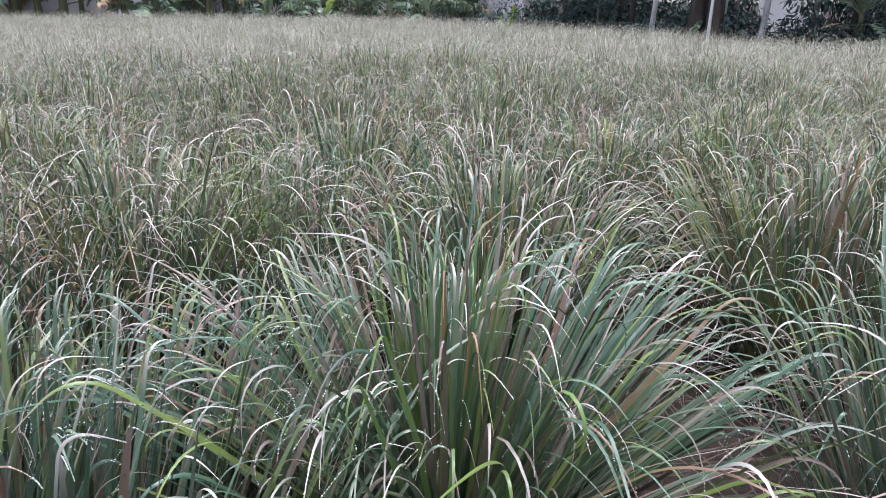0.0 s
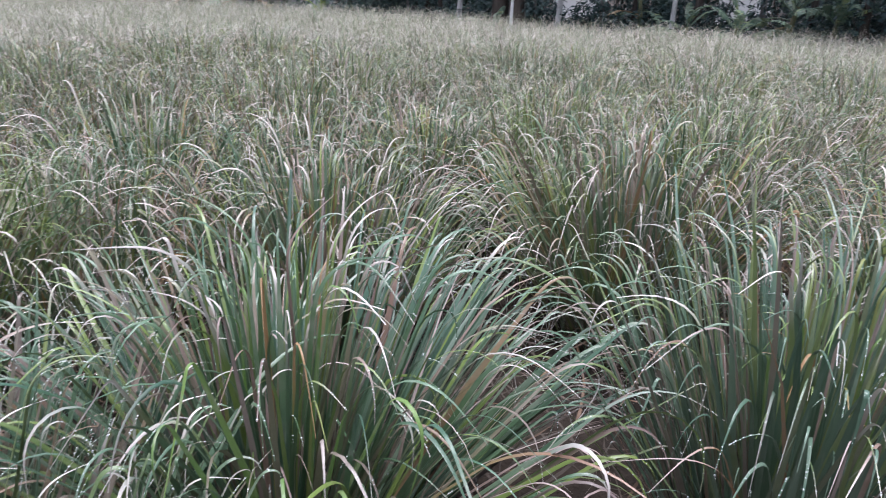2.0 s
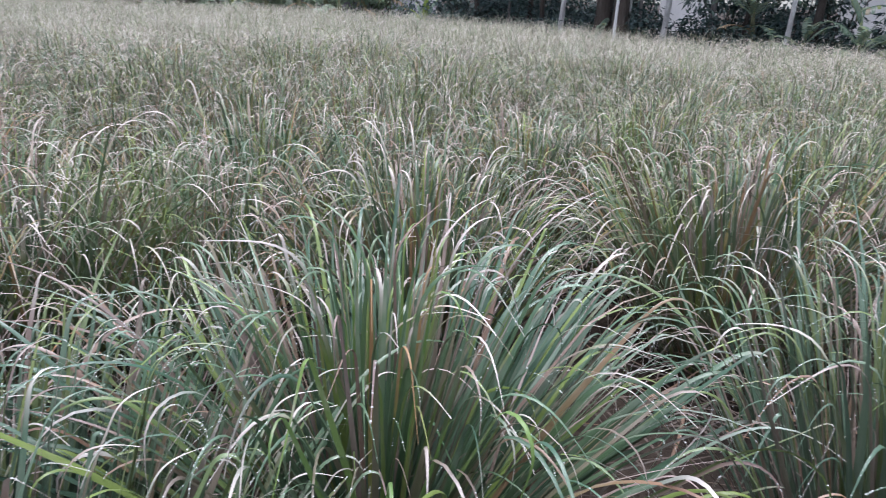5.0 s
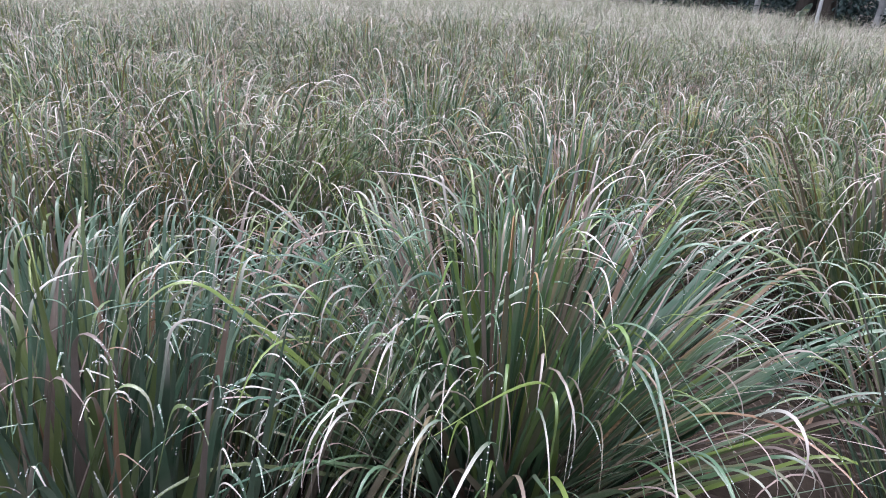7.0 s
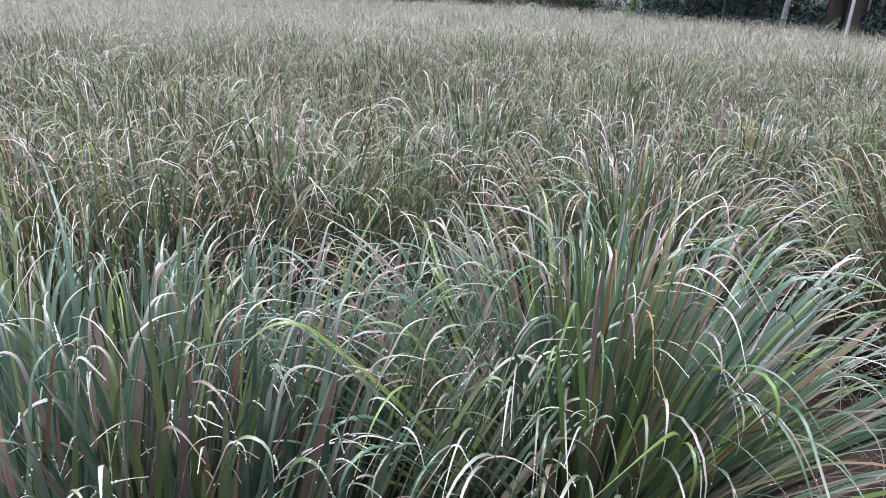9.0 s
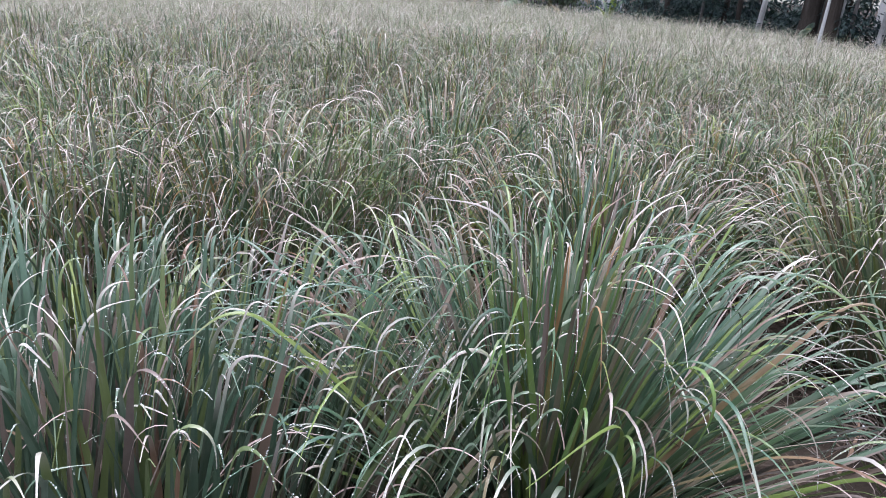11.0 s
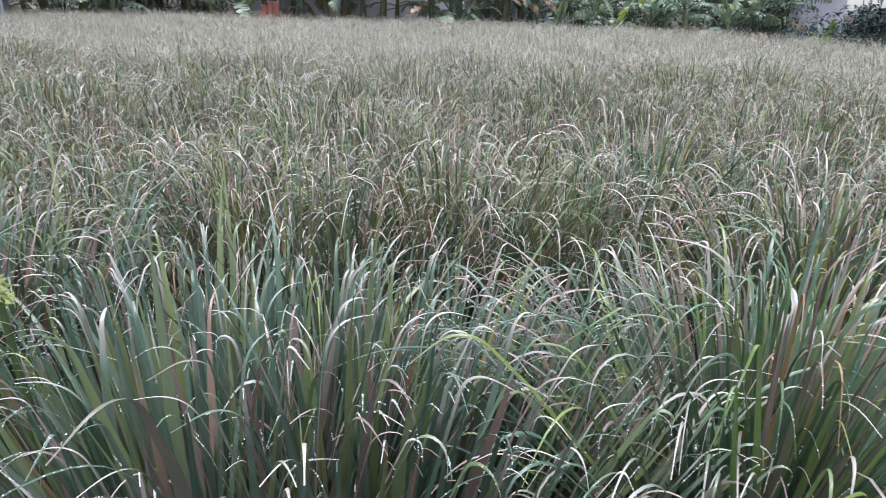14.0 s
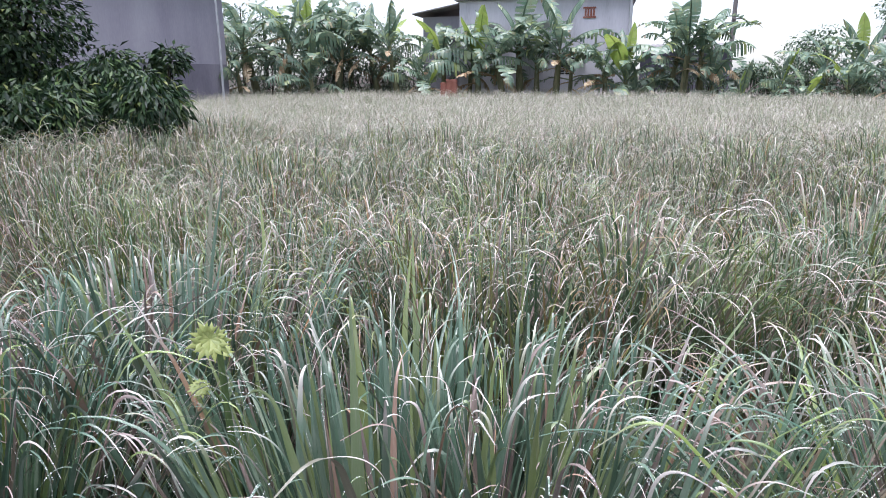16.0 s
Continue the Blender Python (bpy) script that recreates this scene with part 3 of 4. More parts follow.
for k in range(22):
    turn, out = spare.uniform(0, 6.28), spare.uniform(0.05, 0.40)
    apex = (0.02 + out * math.cos(turn), 1.56 + out * math.sin(turn), spare.uniform(0.86, 1.04) - 0.3 * out)
    marked_leaf(heroes[0], apex, spare.uniform(0.05, 0.2), spare.uniform(60, 160), 0.12, spare.uniform(0.010, 0.015), (M_FRESH, M_BROWN, M_RUST)[k % 3], 0.12, ("yellow-green leaf", "purple-brown drying leaf", "leaf turning rusty")[k % 3], spare.normal(0, 0.2))
places = field_places()
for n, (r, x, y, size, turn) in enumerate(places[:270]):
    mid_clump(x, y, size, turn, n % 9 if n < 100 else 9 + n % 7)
for k, (x, y) in enumerate(((-6.5, 2.6), (-6.9, 3.5), (-6.3, 1.8), (-7.2, 4.4), (-6.6, 1.1), (-6.1, 3.1), (-7.6, 5.0), (-6.9, 2.1))):
    mid_clump(x, y, 1.08, k * 47, k % 9)


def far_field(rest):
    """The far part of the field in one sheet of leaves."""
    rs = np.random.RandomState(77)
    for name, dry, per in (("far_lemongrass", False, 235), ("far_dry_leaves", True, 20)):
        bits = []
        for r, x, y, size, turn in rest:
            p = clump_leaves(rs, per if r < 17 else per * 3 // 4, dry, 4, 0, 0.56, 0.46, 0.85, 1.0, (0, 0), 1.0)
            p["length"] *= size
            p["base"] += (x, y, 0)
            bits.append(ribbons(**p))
        thing(name, mesh_of(name, *joined(bits), [M_DRY if dry else M_GRASS_HAZED]), Matrix(), "lemongrass far out in the field, pale and dry-tipped" if not dry else "withered lemongrass leaves far out in the field", "grass field", "", "stuff")


far_field(places[270:])


def litter():
    """Fallen dry leaves on the soil between the nearest clumps."""
    rs = np.random.RandomState(31)
    n = 4600
    base = np.stack([rs.uniform(-4.2, 3.6, n), rs.uniform(-0.2, 4.5, n), rs.uniform(0.02, 0.16, n)], -1)
    v, q, uv = ribbons(base, rs.uniform(0, 6.28, n), np.radians(rs.uniform(70, 92, n)), np.radians(rs.uniform(0, 25, n)), np.full(n, 1.5), rs.uniform(0.2, 0.6, n), rs.uniform(0.006, 0.013, n), seg=4, fold=0, twist=rs.normal(0, 1.0, n), sway=rs.normal(0, 0.5, n))
    v[:, 2] = np.maximum(v[:, 2], 0.012)
    thing("leaf_litter", mesh_of("leaf_litter", v, q, uv, [M_THATCH_SHADED]), Matrix(), "fallen brown grass leaves on the soil", "leaf litter", "", "stuff")


litter()


# ---- banana plants ----
def banana_leaf_mesh(name, rs, mat, length=2.0, width=0.55, lean=25, droop=90, torn=0.5):
    """A banana leaf: stalk, arched midrib and a blade torn into strips."""
    seg = 18
    s = np.linspace(0, 1, seg + 1)
    th = radians(lean) + radians(droop) * s ** 1.8
    step = length / seg
    c = np.zeros((seg + 1, 3))
    c[1:, 0] = (np.sin((th[1:] + th[:-1]) / 2) * step).cumsum()
    c[1:, 2] = (np.cos((th[1:] + th[:-1]) / 2) * step).cumsum()
    pieces = []
    v, q = tube(c, 0.022 * (1 - 0.8 * s) + 0.004, 6)
    pieces.append((v, q, np.stack([np.full(len(v), 0.5), np.repeat(s, 6) * 0.5], -1)))
    up = np.stack([-np.cos(th), 0 * th, np.sin(th)], -1)
    shape = np.clip(np.sin(np.pi * np.clip((s - 0.16) / 0.84, 0, 1)), 0, 1) ** 0.55 * width / 2
    for sgn in (-1, 1):
        hang = rs.uniform(0.1, 0.5)
        for k in range(3, seg):
            tear = rs.uniform() < torn
            hang = np.clip(hang + rs.normal(0, 0.45 if tear else 0.06), -0.1, 1.7)
            lag = rs.uniform(0.05, 0.19) if tear else 0.0
            pts = []
            for e, f in ((k, 0.0), (k + 1, -0.004 - 0.012 * tear)):
                e2 = min(e, seg)
                o = shape[e2] if e < seg else 0.01
                d = np.array([0.25, sgn, 0.0])
                d /= np.linalg.norm(d)
                row = []
                for g in (0.0, 0.5, 1.0):
                    dn = hang * g * g * o * 0.9
                    p = c[e2] + d * o * g * (1 - 0.25 * hang * g) + up[e2] * (0.08 * o * g) - np.array([0, 0, dn])
                    if f and g:
                        p = p - (c[e2] - c[e2 - 1]) * (0.02 + lag * 4) * g
                    row.append(p)
                pts.append(row)
            vv = np.array(pts[0] + pts[1])
            qq = np.array([[0, 1, 4, 3], [1, 2, 5, 4]])
            if sgn > 0:
                qq = qq[:, ::-1]
            sa, sb = k / seg, (k + 1) / seg
            uu = np.array([[0.5 + 0.5 * g * sgn, t] for t in (sa, sb) for g in (0, 0.5, 1)])
            pieces.append((vv, qq, uu))
    return mesh_of(name, *joined(pieces), [mat])


BLADE = {}


def blades():
    rs = np.random.RandomState(21)
    BLADE["up"] = [banana_leaf_mesh("leaf", rs, M_BANANA, 1.8, 0.46, rs.uniform(8, 24), rs.uniform(40, 80), 0.45) for _ in range(4)]
    BLADE["mid"] = [banana_leaf_mesh("leaf", rs, M_BANANA, 2.0, 0.5, rs.uniform(24, 48), rs.uniform(80, 125), 0.8) for _ in range(6)]
    BLADE["low"] = [banana_leaf_mesh("leaf", rs, M_BANANA, 1.8, 0.52, rs.uniform(50, 80), rs.uniform(70, 95), 0.85) for _ in range(4)]
    BLADE["young"] = [banana_leaf_mesh("young_leaf", rs, M_BANANA_YOUNG, 1.6, 0.46, a, b, 0.02) for a, b in ((4, 12), (10, 30), (25, 55))]
    BLADE["dead"] = [banana_leaf_mesh("dead_leaf", rs, M_BANANA_DRY, 1.5, 0.32, rs.uniform(70, 100), rs.uniform(60, 80), 0.9) for _ in range(3)]


blades()


def banana(x, y, height, seed, up=2, mid=5, low=2, young=1, dead=2, size=1.0, stem=0.11):
    rs = np.random.RandomState(seed)
    tint = "torn green leaves" if not young else "torn green and fresh yellow-green leaves"
    top = empty("banana_plant", pose(x, y, 0), f"banana plant with {tint}" + (", some dead" if dead else ""), "banana plant", "banana plants along the field edge")
    t = np.linspace(0, 1, 7)
    lean = rs.normal(0, 0.12, 2)
    path = np.stack([lean[0] * t * height, lean[1] * t * height, t * height - 0.05], -1)
    v, q = tube(path, stem * size * (1.15 - 0.6 * t), 9, seed, 0.06)
    part("pseudostem", mesh_of("pseudostem", v, q, None, [M_STEM]), top, "brown-green sheathed stem")
    turn = rs.uniform(0, 360)
    tipx, tipy = path[-1][0], path[-1][1]
    for kind, count, drop in (("up", up, 0.0), ("young", young, 0.0), ("mid", mid, 0.12), ("low", low, 0.3), ("dead", dead, 0.45)):
        for i in range(count):
            turn += 137.5 + rs.normal(0, 18)
            sc = size * rs.uniform(0.75, 1.12)
            zz = max(0.2, height - drop * rs.uniform(0.5, 1.5))
            me = BLADE[kind][rs.randint(0, len(BLADE[kind]))]
            name = {"young": "young_leaf", "dead": "dead_leaf"}.get(kind, "leaf")
            lab = {"young": "fresh yellow-green leaf", "dead": "dead brown hanging leaf"}.get(kind, "")
            part(name, me, top, lab, "", pose(tipx, tipy, zz - 0.1, 0, 0, turn) @ Matrix.Diagonal((sc, sc * rs.uniform(0.85, 1.15), sc * rs.uniform(0.9, 1.1), 1)))
    return top


# ---- trees and shrubs ----
def leaf_cloud(rs, centres, radii, count, length, width, hang=0.5, flat=0.75):
    """Many small folded leaves gathered in clumps, with gaps between the clumps."""
    centres, radii = np.asarray(centres, float), np.asarray(radii, float)
    k = rs.choice(len(centres), count, p=radii ** 2 / (radii ** 2).sum())
    d = rs.normal(0, 1, (count, 3))
    d /= np.linalg.norm(d, axis=1)[:, None]
    rr = rs.uniform(0.25, 1, count) ** 0.45
    pos = centres[k] + d * (radii[k] * rr)[:, None] * [1, 1, flat]
    fw = d * [1, 1, 0.3] + rs.normal(0, 0.5, (count, 3)) - [0, 0, hang]
    fw /= np.linalg.norm(fw, axis=1)[:, None]
    sd = np.cross(fw, rs.normal(0, 0.4, (count, 3)) + [0, 0, 1.0])
    sd /= np.linalg.norm(sd, axis=1)[:, None] + 1e-6
    up = np.cross(sd, fw)
    ln = length * rs.uniform(0.6, 1.25, count)[:, None]
    w = width * rs.uniform(0.7, 1.2, count)[:, None] / 2
    a = pos
    m1 = pos + fw * ln * 0.45 - up * ln * 0.02
    t = pos + fw * ln - up * ln * 0.14
    v = np.stack([a, m1 + sd * w + up * w * 0.35, t, m1 - sd * w + up * w * 0.35, m1], 1)
    uv = np.tile(np.array([[0.5, 0], [1, 0.45], [0.5, 1], [0, 0.45], [0.5, 0.45]]), (count, 1))
    i = (np.arange(count) * 5)[:, None, None]
    q = i + np.array([[0, 4, 2, 1], [0, 3, 2, 4]])[None]
    return v.reshape(-1, 3), q.reshape(-1, 4), uv


def tree(x, y, height, crown, seed, trunk=0.16, leaves=1900, mat=None, bark=None, label="", leaf=(0.25, 0.115), first=0.4, lean=(0, 0), category="tree", group="trees behind the field"):
    rs = np.random.RandomState(seed)
    top = empty("tree", pose(x, y, 0), label or "tall dark green tree at the edge of the field", category, group)
    t = np.linspace(0, 1, 10)
    wob = np.cumsum(rs.normal(0, 0.014, (10, 2)), 0) * height / 6
    path = np.stack([lean[0] * t * height + wob[:, 0], lean[1] * t * height + wob[:, 1], t * height * 0.92 - 0.1], -1)
    rad = trunk * (1.0 - 0.75 * t) * (1 + 0.6 * np.exp(-t * 30))
    v, q = tube(path, rad, 10, seed, 0.1)
    part("trunk", mesh_of("trunk", v, q, None, [bark or M_BARK]), top)
    cs, rsz = [], []
    for i in range(9):
        f = rs.uniform(first, 0.95)
        p0 = np.array([np.interp(f, t, path[:, k]) for k in range(3)])
        a = rs.uniform(0, 2 * np.pi)
        reach = crown * rs.uniform(0.5, 1.0) * (1.15 - 0.5 * f)
        p1 = p0 + np.array([math.cos(a) * reach, math.sin(a) * reach, reach * rs.uniform(0.2, 0.7)])
        pm = (p0 + p1) / 2 + [0, 0, 0.12 * reach]
        r0 = np.interp(f, t, rad) * 0.6
        v, q = tube([p0, pm, p1], [r0, r0 * 0.6, 0.012], 6, seed + i, 0.08)
        part("limb", mesh_of("limb", v, q, None, [bark or M_BARK]), top)
        for g in (0.55, 0.8, 1.0):
            cs.append(p0 + (p1 - p0) * g + rs.normal(0, 0.15 * crown, 3))
            rsz.append(crown * rs.uniform(0.22, 0.42))
    v, q, uv = leaf_cloud(rs, cs, rsz, leaves, *leaf)
    part("crown", mesh_of("crown", v, q, uv, [mat or M_TREE_HAZED]), top, "", "stuff")
    return top


def shrub(x, y, height, spread, seed, leaves=1500, mat=None, leaf=(0.16, 0.06), label="", hang=0.5, low=0.12, group="shrubs under the trees"):
    rs = np.random.RandomState(seed)
    top = empty("shrub", pose(x, y, 0), label or "dark leafy shrub under the trees", "shrub", group)
    cs, rsz = [], []
    for i in range(11):
        a, r = rs.uniform(0, 2 * np.pi), spread * math.sqrt(rs.uniform(0, 1)) * 0.75
        h = height * rs.uniform(low + 0.1, 0.88) * (1.0 - 0.25 * (r / spread) ** 2)
        p1 = np.array([math.cos(a) * r, math.sin(a) * r, h])
        v, q = tube([(0.1 * math.cos(a), 0.1 * math.sin(a), -0.05), p1 * [0.55, 0.55, 0.6], p1], [0.022, 0.015, 0.006], 5, seed + i)
        part("stem", mesh_of("stem", v, q, None, [M_BARK]), top)
        cs.append(p1)
        rsz.append(spread * rs.uniform(0.26, 0.46))
    v, q, uv = leaf_cloud(rs, cs, rsz, leaves, leaf[0], leaf[1], hang)
    v[:, 2] = np.maximum(v[:, 2], 0.02)
    part("crown", mesh_of("crown", v, q, uv, [mat or M_TREE_HAZED]), top, "", "stuff")
    return top


# ---- buildings ----
def holed_wall(w, h, win):
    """A wall 0.2 m thick with one opening through it, as a single skin."""
    bm = bmesh.new()
    outer, inner = [(-w, -0.1), (w, -0.1), (w, h), (-w, h)], [(win[0], win[2]), (win[1], win[2]), (win[1], win[3]), (win[0], win[3])]
    ring = {}
    for y in (0.0, 0.2):
        ring[y] = [bm.verts.new((a, y, b)) for a, b in outer], [bm.verts.new((a, y, b)) for a, b in inner]
        o, i = ring[y]
        for k in range(4):
            bm.faces.new((o[k], o[(k + 1) % 4], i[(k + 1) % 4], i[k]))
    for side in (0, 1):
        f, b = ring[0.0][side], ring[0.2][side]
        for k in range(4):
            bm.faces.new((f[k], f[(k + 1) % 4], b[(k + 1) % 4], b[k]))
    bmesh.ops.recalc_face_normals(bm, faces=bm.faces[:])
    return from_bm("front_wall", bm, M_PLASTER)


def house():
    """The pale house behind the bananas, its face turned to the field."""
    top = empty("house", pose(-14.43, 25.82, 0, 0, 0, 24), "single-storey house with stained pale plaster and metal roof edge", "house", "buildings behind the field")
    top.scale = (1.22, 1.22, 1.135)
    w, h, d = 2.89, 3.98, 6.0
    win = (0.45, 1.13, 1.3, 2.1)
    part("front_wall", holed_wall(w, h, win), top, "stained pale lilac-grey plaster")
    part("wall", from_bm("wall", boxes([((-w, 0.2, -0.1), (-w + 0.2, d, h))]), M_PLASTER), top)
    part("wall", from_bm("wall", boxes([((w - 0.2, 0.2, -0.1), (w, d, h))]), M_PLASTER), top)
    part("back_wall", from_bm("back_wall", boxes([((-w + 0.2, d - 0.2, -0.1), (w - 0.2, d, h))]), M_PLASTER), top)
    roof = boxes([((-w - 0.15, -0.18, h + 0.004), (w + 0.15, d + 0.2, h + 0.07))], 0.015)
    part("roof", from_bm("roof", roof, M_METAL), top, "thin metal roof edge")
    # A near-black sheet closes the opening in place of the room's darkness.
    opening = part("window", from_bm("window", boxes([((win[0] - 0.05, 0.21, win[2] - 0.05), (win[1] + 0.05, 0.24, win[3] + 0.05))]), M_UNLIT_ROOM), top, "dark barred window")
    fr = boxes([((win[0], 0.05, win[2]), (win[0] + 0.05, 0.12, win[3])), ((win[1] - 0.05, 0.05, win[2]), (win[1], 0.12, win[3])), ((win[0] + 0.05, 0.05, win[2]), (win[1] - 0.05, 0.12, win[2] + 0.05)), ((win[0] + 0.05, 0.05, win[3] - 0.05), (win[1] - 0.05, 0.12, win[3]))])
    part("frame", from_bm("frame", fr, M_FRAME), opening)
    bar = from_bm("bar", boxes([((win[0] + 0.05, 0.06, 0), (win[1] - 0.05, 0.085, 0.03))]), M_FRAME)
    for i in range(7):
        part("bar", bar, opening, "", "", pose(0, 0, win[2] + 0.1 + i * 0.09))
    part("upright_bar", from_bm("upright_bar", boxes([((win[0] + 0.3, 0.09, win[2] + 0.05), (win[0] + 0.34, 0.115, win[3] - 0.05))]), M_FRAME), opening)
    part("vent", from_bm("vent", boxes([((1.35 + i * 0.09, -0.02, 3.36), (1.41 + i * 0.09, -0.001, 3.60)) for i in range(4)] + [((1.3, -0.025, 3.61), (1.72, -0.001, 3.67)), ((1.3, -0.025, 3.29), (1.72, -0.001, 3.35))]), M_BRICK), top, "red clay vent block under the eave")
    v, q = tube([(w - 0.06, -0.08, 0), (w - 0.06, -0.08, 2), (w - 0.06, -0.08, h)], [0.055] * 3, 10)
    part("downpipe", mesh_of("downpipe", v, q, None, [M_FRAME]), top, "pale plastic downpipe")
    wing = boxes([((-w - 1.5, 0.8, -0.1), (-w - 0.004, 1.0, 3.52)), ((-w - 1.5, 1.0, -0.1), (-w - 1.3, d, 3.5))])
    # Grey plaster instead of the pale one paints this wall's shadow.
    part("side_wall", from_bm("side_wall", wing, M_PURPLE), top, "blue-grey side wall under the porch roof")
    bm = boxes([((-w - 1.75, 0.2, 3.56), (-w + 0.1, d, 3.61))], 0.01)
    for vert in bm.verts:
        vert.co.z += (vert.co.x + w + 1.75) * 0.2
    part("porch_roof", from_bm("porch_roof", bm, M_METAL), top, "dark sloping metal roof")


house()


def plastered_building():
    x1, y1 = spot(54.4, 27.5)
    x2, y2 = spot(72.0, 18.5)
    ln, ang = math.hypot(x2 - x1, y2 - y1), math.degrees(math.atan2(y1 - y2, x1 - x2))
    top = empty("plastered_building", pose(x2, y2, 0, 0, 0, ang), "long windowless building with mauve-grey plaster and dark base", "building", "buildings behind the field")
    part("wall", from_bm("wall", boxes([((0, 0, 1.95), (ln, 0.25, 4.4))]), M_PURPLE), top)
    part("end_wall", from_bm("end_wall", boxes([((0, 0.25, -0.1), (0.25, 4.0, 4.4))]), M_PURPLE), top)
    part("end_wall", from_bm("end_wall", boxes([((ln - 0.25, 0.25, -0.1), (ln, 4.0, 4.4))]), M_PURPLE), top)
    part("back_wall", from_bm("back_wall", boxes([((0.25, 3.75, -0.1), (ln - 0.25, 4.0, 4.4))]), M_PURPLE), top)
    part("dado", from_bm("dado", boxes([((0, -0.02, -0.1), (ln, 0.25, 1.948))]), M_DADO), top, "darker damp plaster")
    part("roof", from_bm("roof", boxes([((-0.2, -0.25, 4.404), (ln + 0.2, 4.2, 4.47))], 0.01), M_METAL), top)


plastered_building()


def plain_building(name, az, d, turn, w, h, deep, mat, label, eave=0.3, slope=0.0):
    """A far building: four walls and a sheet roof that overhangs."""
    x, y = spot(az, d)
    top = empty(name, pose(x, y, 0, 0, 0, turn), label, "building", "buildings behind the field")
    part("wall", from_bm("wall", boxes([((-w, 0, -0.1), (w, 0.2, h)), ((-w, 0.2, -0.1), (-w + 0.2, deep, h)), ((w - 0.2, 0.2, -0.1), (w, deep, h)), ((-w + 0.2, deep - 0.2, -0.1), (w - 0.2, deep, h))]), mat), top)
    bm = bmesh.new()
    ribs = 40
    rows = []
    for yy, zz in ((-eave, 0.0), (deep + eave, slope * (deep + 2 * eave))):
        rows.append([bm.verts.new((-w - eave + 2 * (w + eave) * i / ribs, yy, h + 0.03 + zz + (0.03 if i % 2 else 0.0))) for i in range(ribs + 1)])
    for i in range(ribs):
        bm.faces.new((rows[0][i], rows[0][i + 1], rows[1][i + 1], rows[1][i]))
    r = bmesh.ops.extrude_face_region(bm, geom=bm.faces[:])
    bmesh.ops.translate(bm, vec=(0, 0, 0.02), verts=[e for e in r["geom"] if isinstance(e, bmesh.types.BMVert)])
    part("roof", from_bm("roof", bm, M_METAL), top, "ribbed metal sheet roof")


plain_building("shed", 18.2, 33.0, 15, 1.9, 2.5, 3.0, M_DADO, "low dark shed with a metal sheet roof", 0.35, 0.1)
plain_building("grey_building", -3.6, 33.0, -4, 1.5, 4.6, 5.0, M_PLASTER, "grey plastered building behind the banana plants", 0.4, 0.1)
plain_building("open_shed", 1.2, 31.0, 0, 1.9, 2.7, 4.0, M_DADO, "low shed with a grey ribbed roof", 0.5, 0.12)
plain_building("white_building", -25.6, 30.0, -25, 1.1, 3.2, 3.0, M_WHITE, "small white building behind the trees", 0.3, 0.05)
plain_building("white_building", -37.4, 27.0, -37, 0.9, 3.0, 3.0, M_WHITE, "small white building with a red roof behind the trees", 0.3, 0.05)


def utility_pole():
    x, y = spot(14.8, 44.0)
    top = empty("utility_pole", pose(x, y, 0, 0, 0, 10), "weathered grey utility pole with a crossarm", "utility pole")
    v, q = tube([(0, 0, -0.2), (0, 0, 4), (0.02, 0, 8.4)], [0.15, 0.13, 0.1], 12)
    part("pole", mesh_of("pole", v, q, None, [M_POLE]), top)
    part("crossarm", from_bm("crossarm", boxes([((-0.35, -0.14, 6.15), (1.0, -0.06, 6.27))], 0.01), M_POLE), top)
    v, q = tube([(0, 0, 0), (0, 0, 0.08), (0, 0, 0.1), (0, 0, 0.16)], [0.03, 0.06, 0.035, 0.045], 8)
    ins = mesh_of("insulator", v, q, None, [M_FRAME])
    for dx in (-0.28, 0.55, 0.92):
        part("insulator", ins, top, "", "", pose(dx, -0.1, 5.98))
    part("bracket", from_bm("bracket", boxes([((-0.1, -0.2, 4.5), (0.45, -0.14, 4.58))], 0.01), M_POLE), top)


utility_pole()


def white_post():
    x, y = spot(-20.25, 17.4)
    v, q = tube([(0, 0, -0.2), (0.005, 0, 0.9), (0.01, 0, 1.75)], [0.045, 0.04, 0.036], 8, 3, 0.08)
    thing("post", mesh_of("post", v, q, None, [M_WHITE]), pose(x, y, 0), "slim white painted post beside the tree trunks", "post")


white_post()


def thin_pole():
    x, y = spot(54.9, 25.0)
    v, q = tube([(0, 0, -0.2), (0.03, 0, 2.5), (-0.02, 0, 4.9)], [0.045, 0.04, 0.035], 8)
    thing("pole", mesh_of("pole", v, q, None, [M_FRAME]), pose(x, y, 0), "thin pale pole beside the plastered building", "pole")


thin_pole()


def brick_stack():
    x, y = spot(36.9, 26.6)
    top = empty("brick_stack", pose(x, y, 0, 0, 0, 28), "stack of red bricks at the edge of the field", "brick stack")
    me = from_bm("brick", boxes([((-0.1, -0.05, 0), (0.1, 0.05, 0.06))], 0.004), M_BRICK)
    rs = np.random.RandomState(8)
    for k in range(23):
        for i in range(1, 4):
            for j in range(2):
                if k > 20 and i == 1:
                    continue
                part("brick", me, top, "", "", pose(i * 0.212 - 0.42 + (k % 2) * 0.03 + rs.normal(0, 0.006), j * 0.11 + rs.normal(0, 0.006), k * 0.0605 - 0.02, 0, 0, rs.normal(0, 1.5)))


brick_stack()


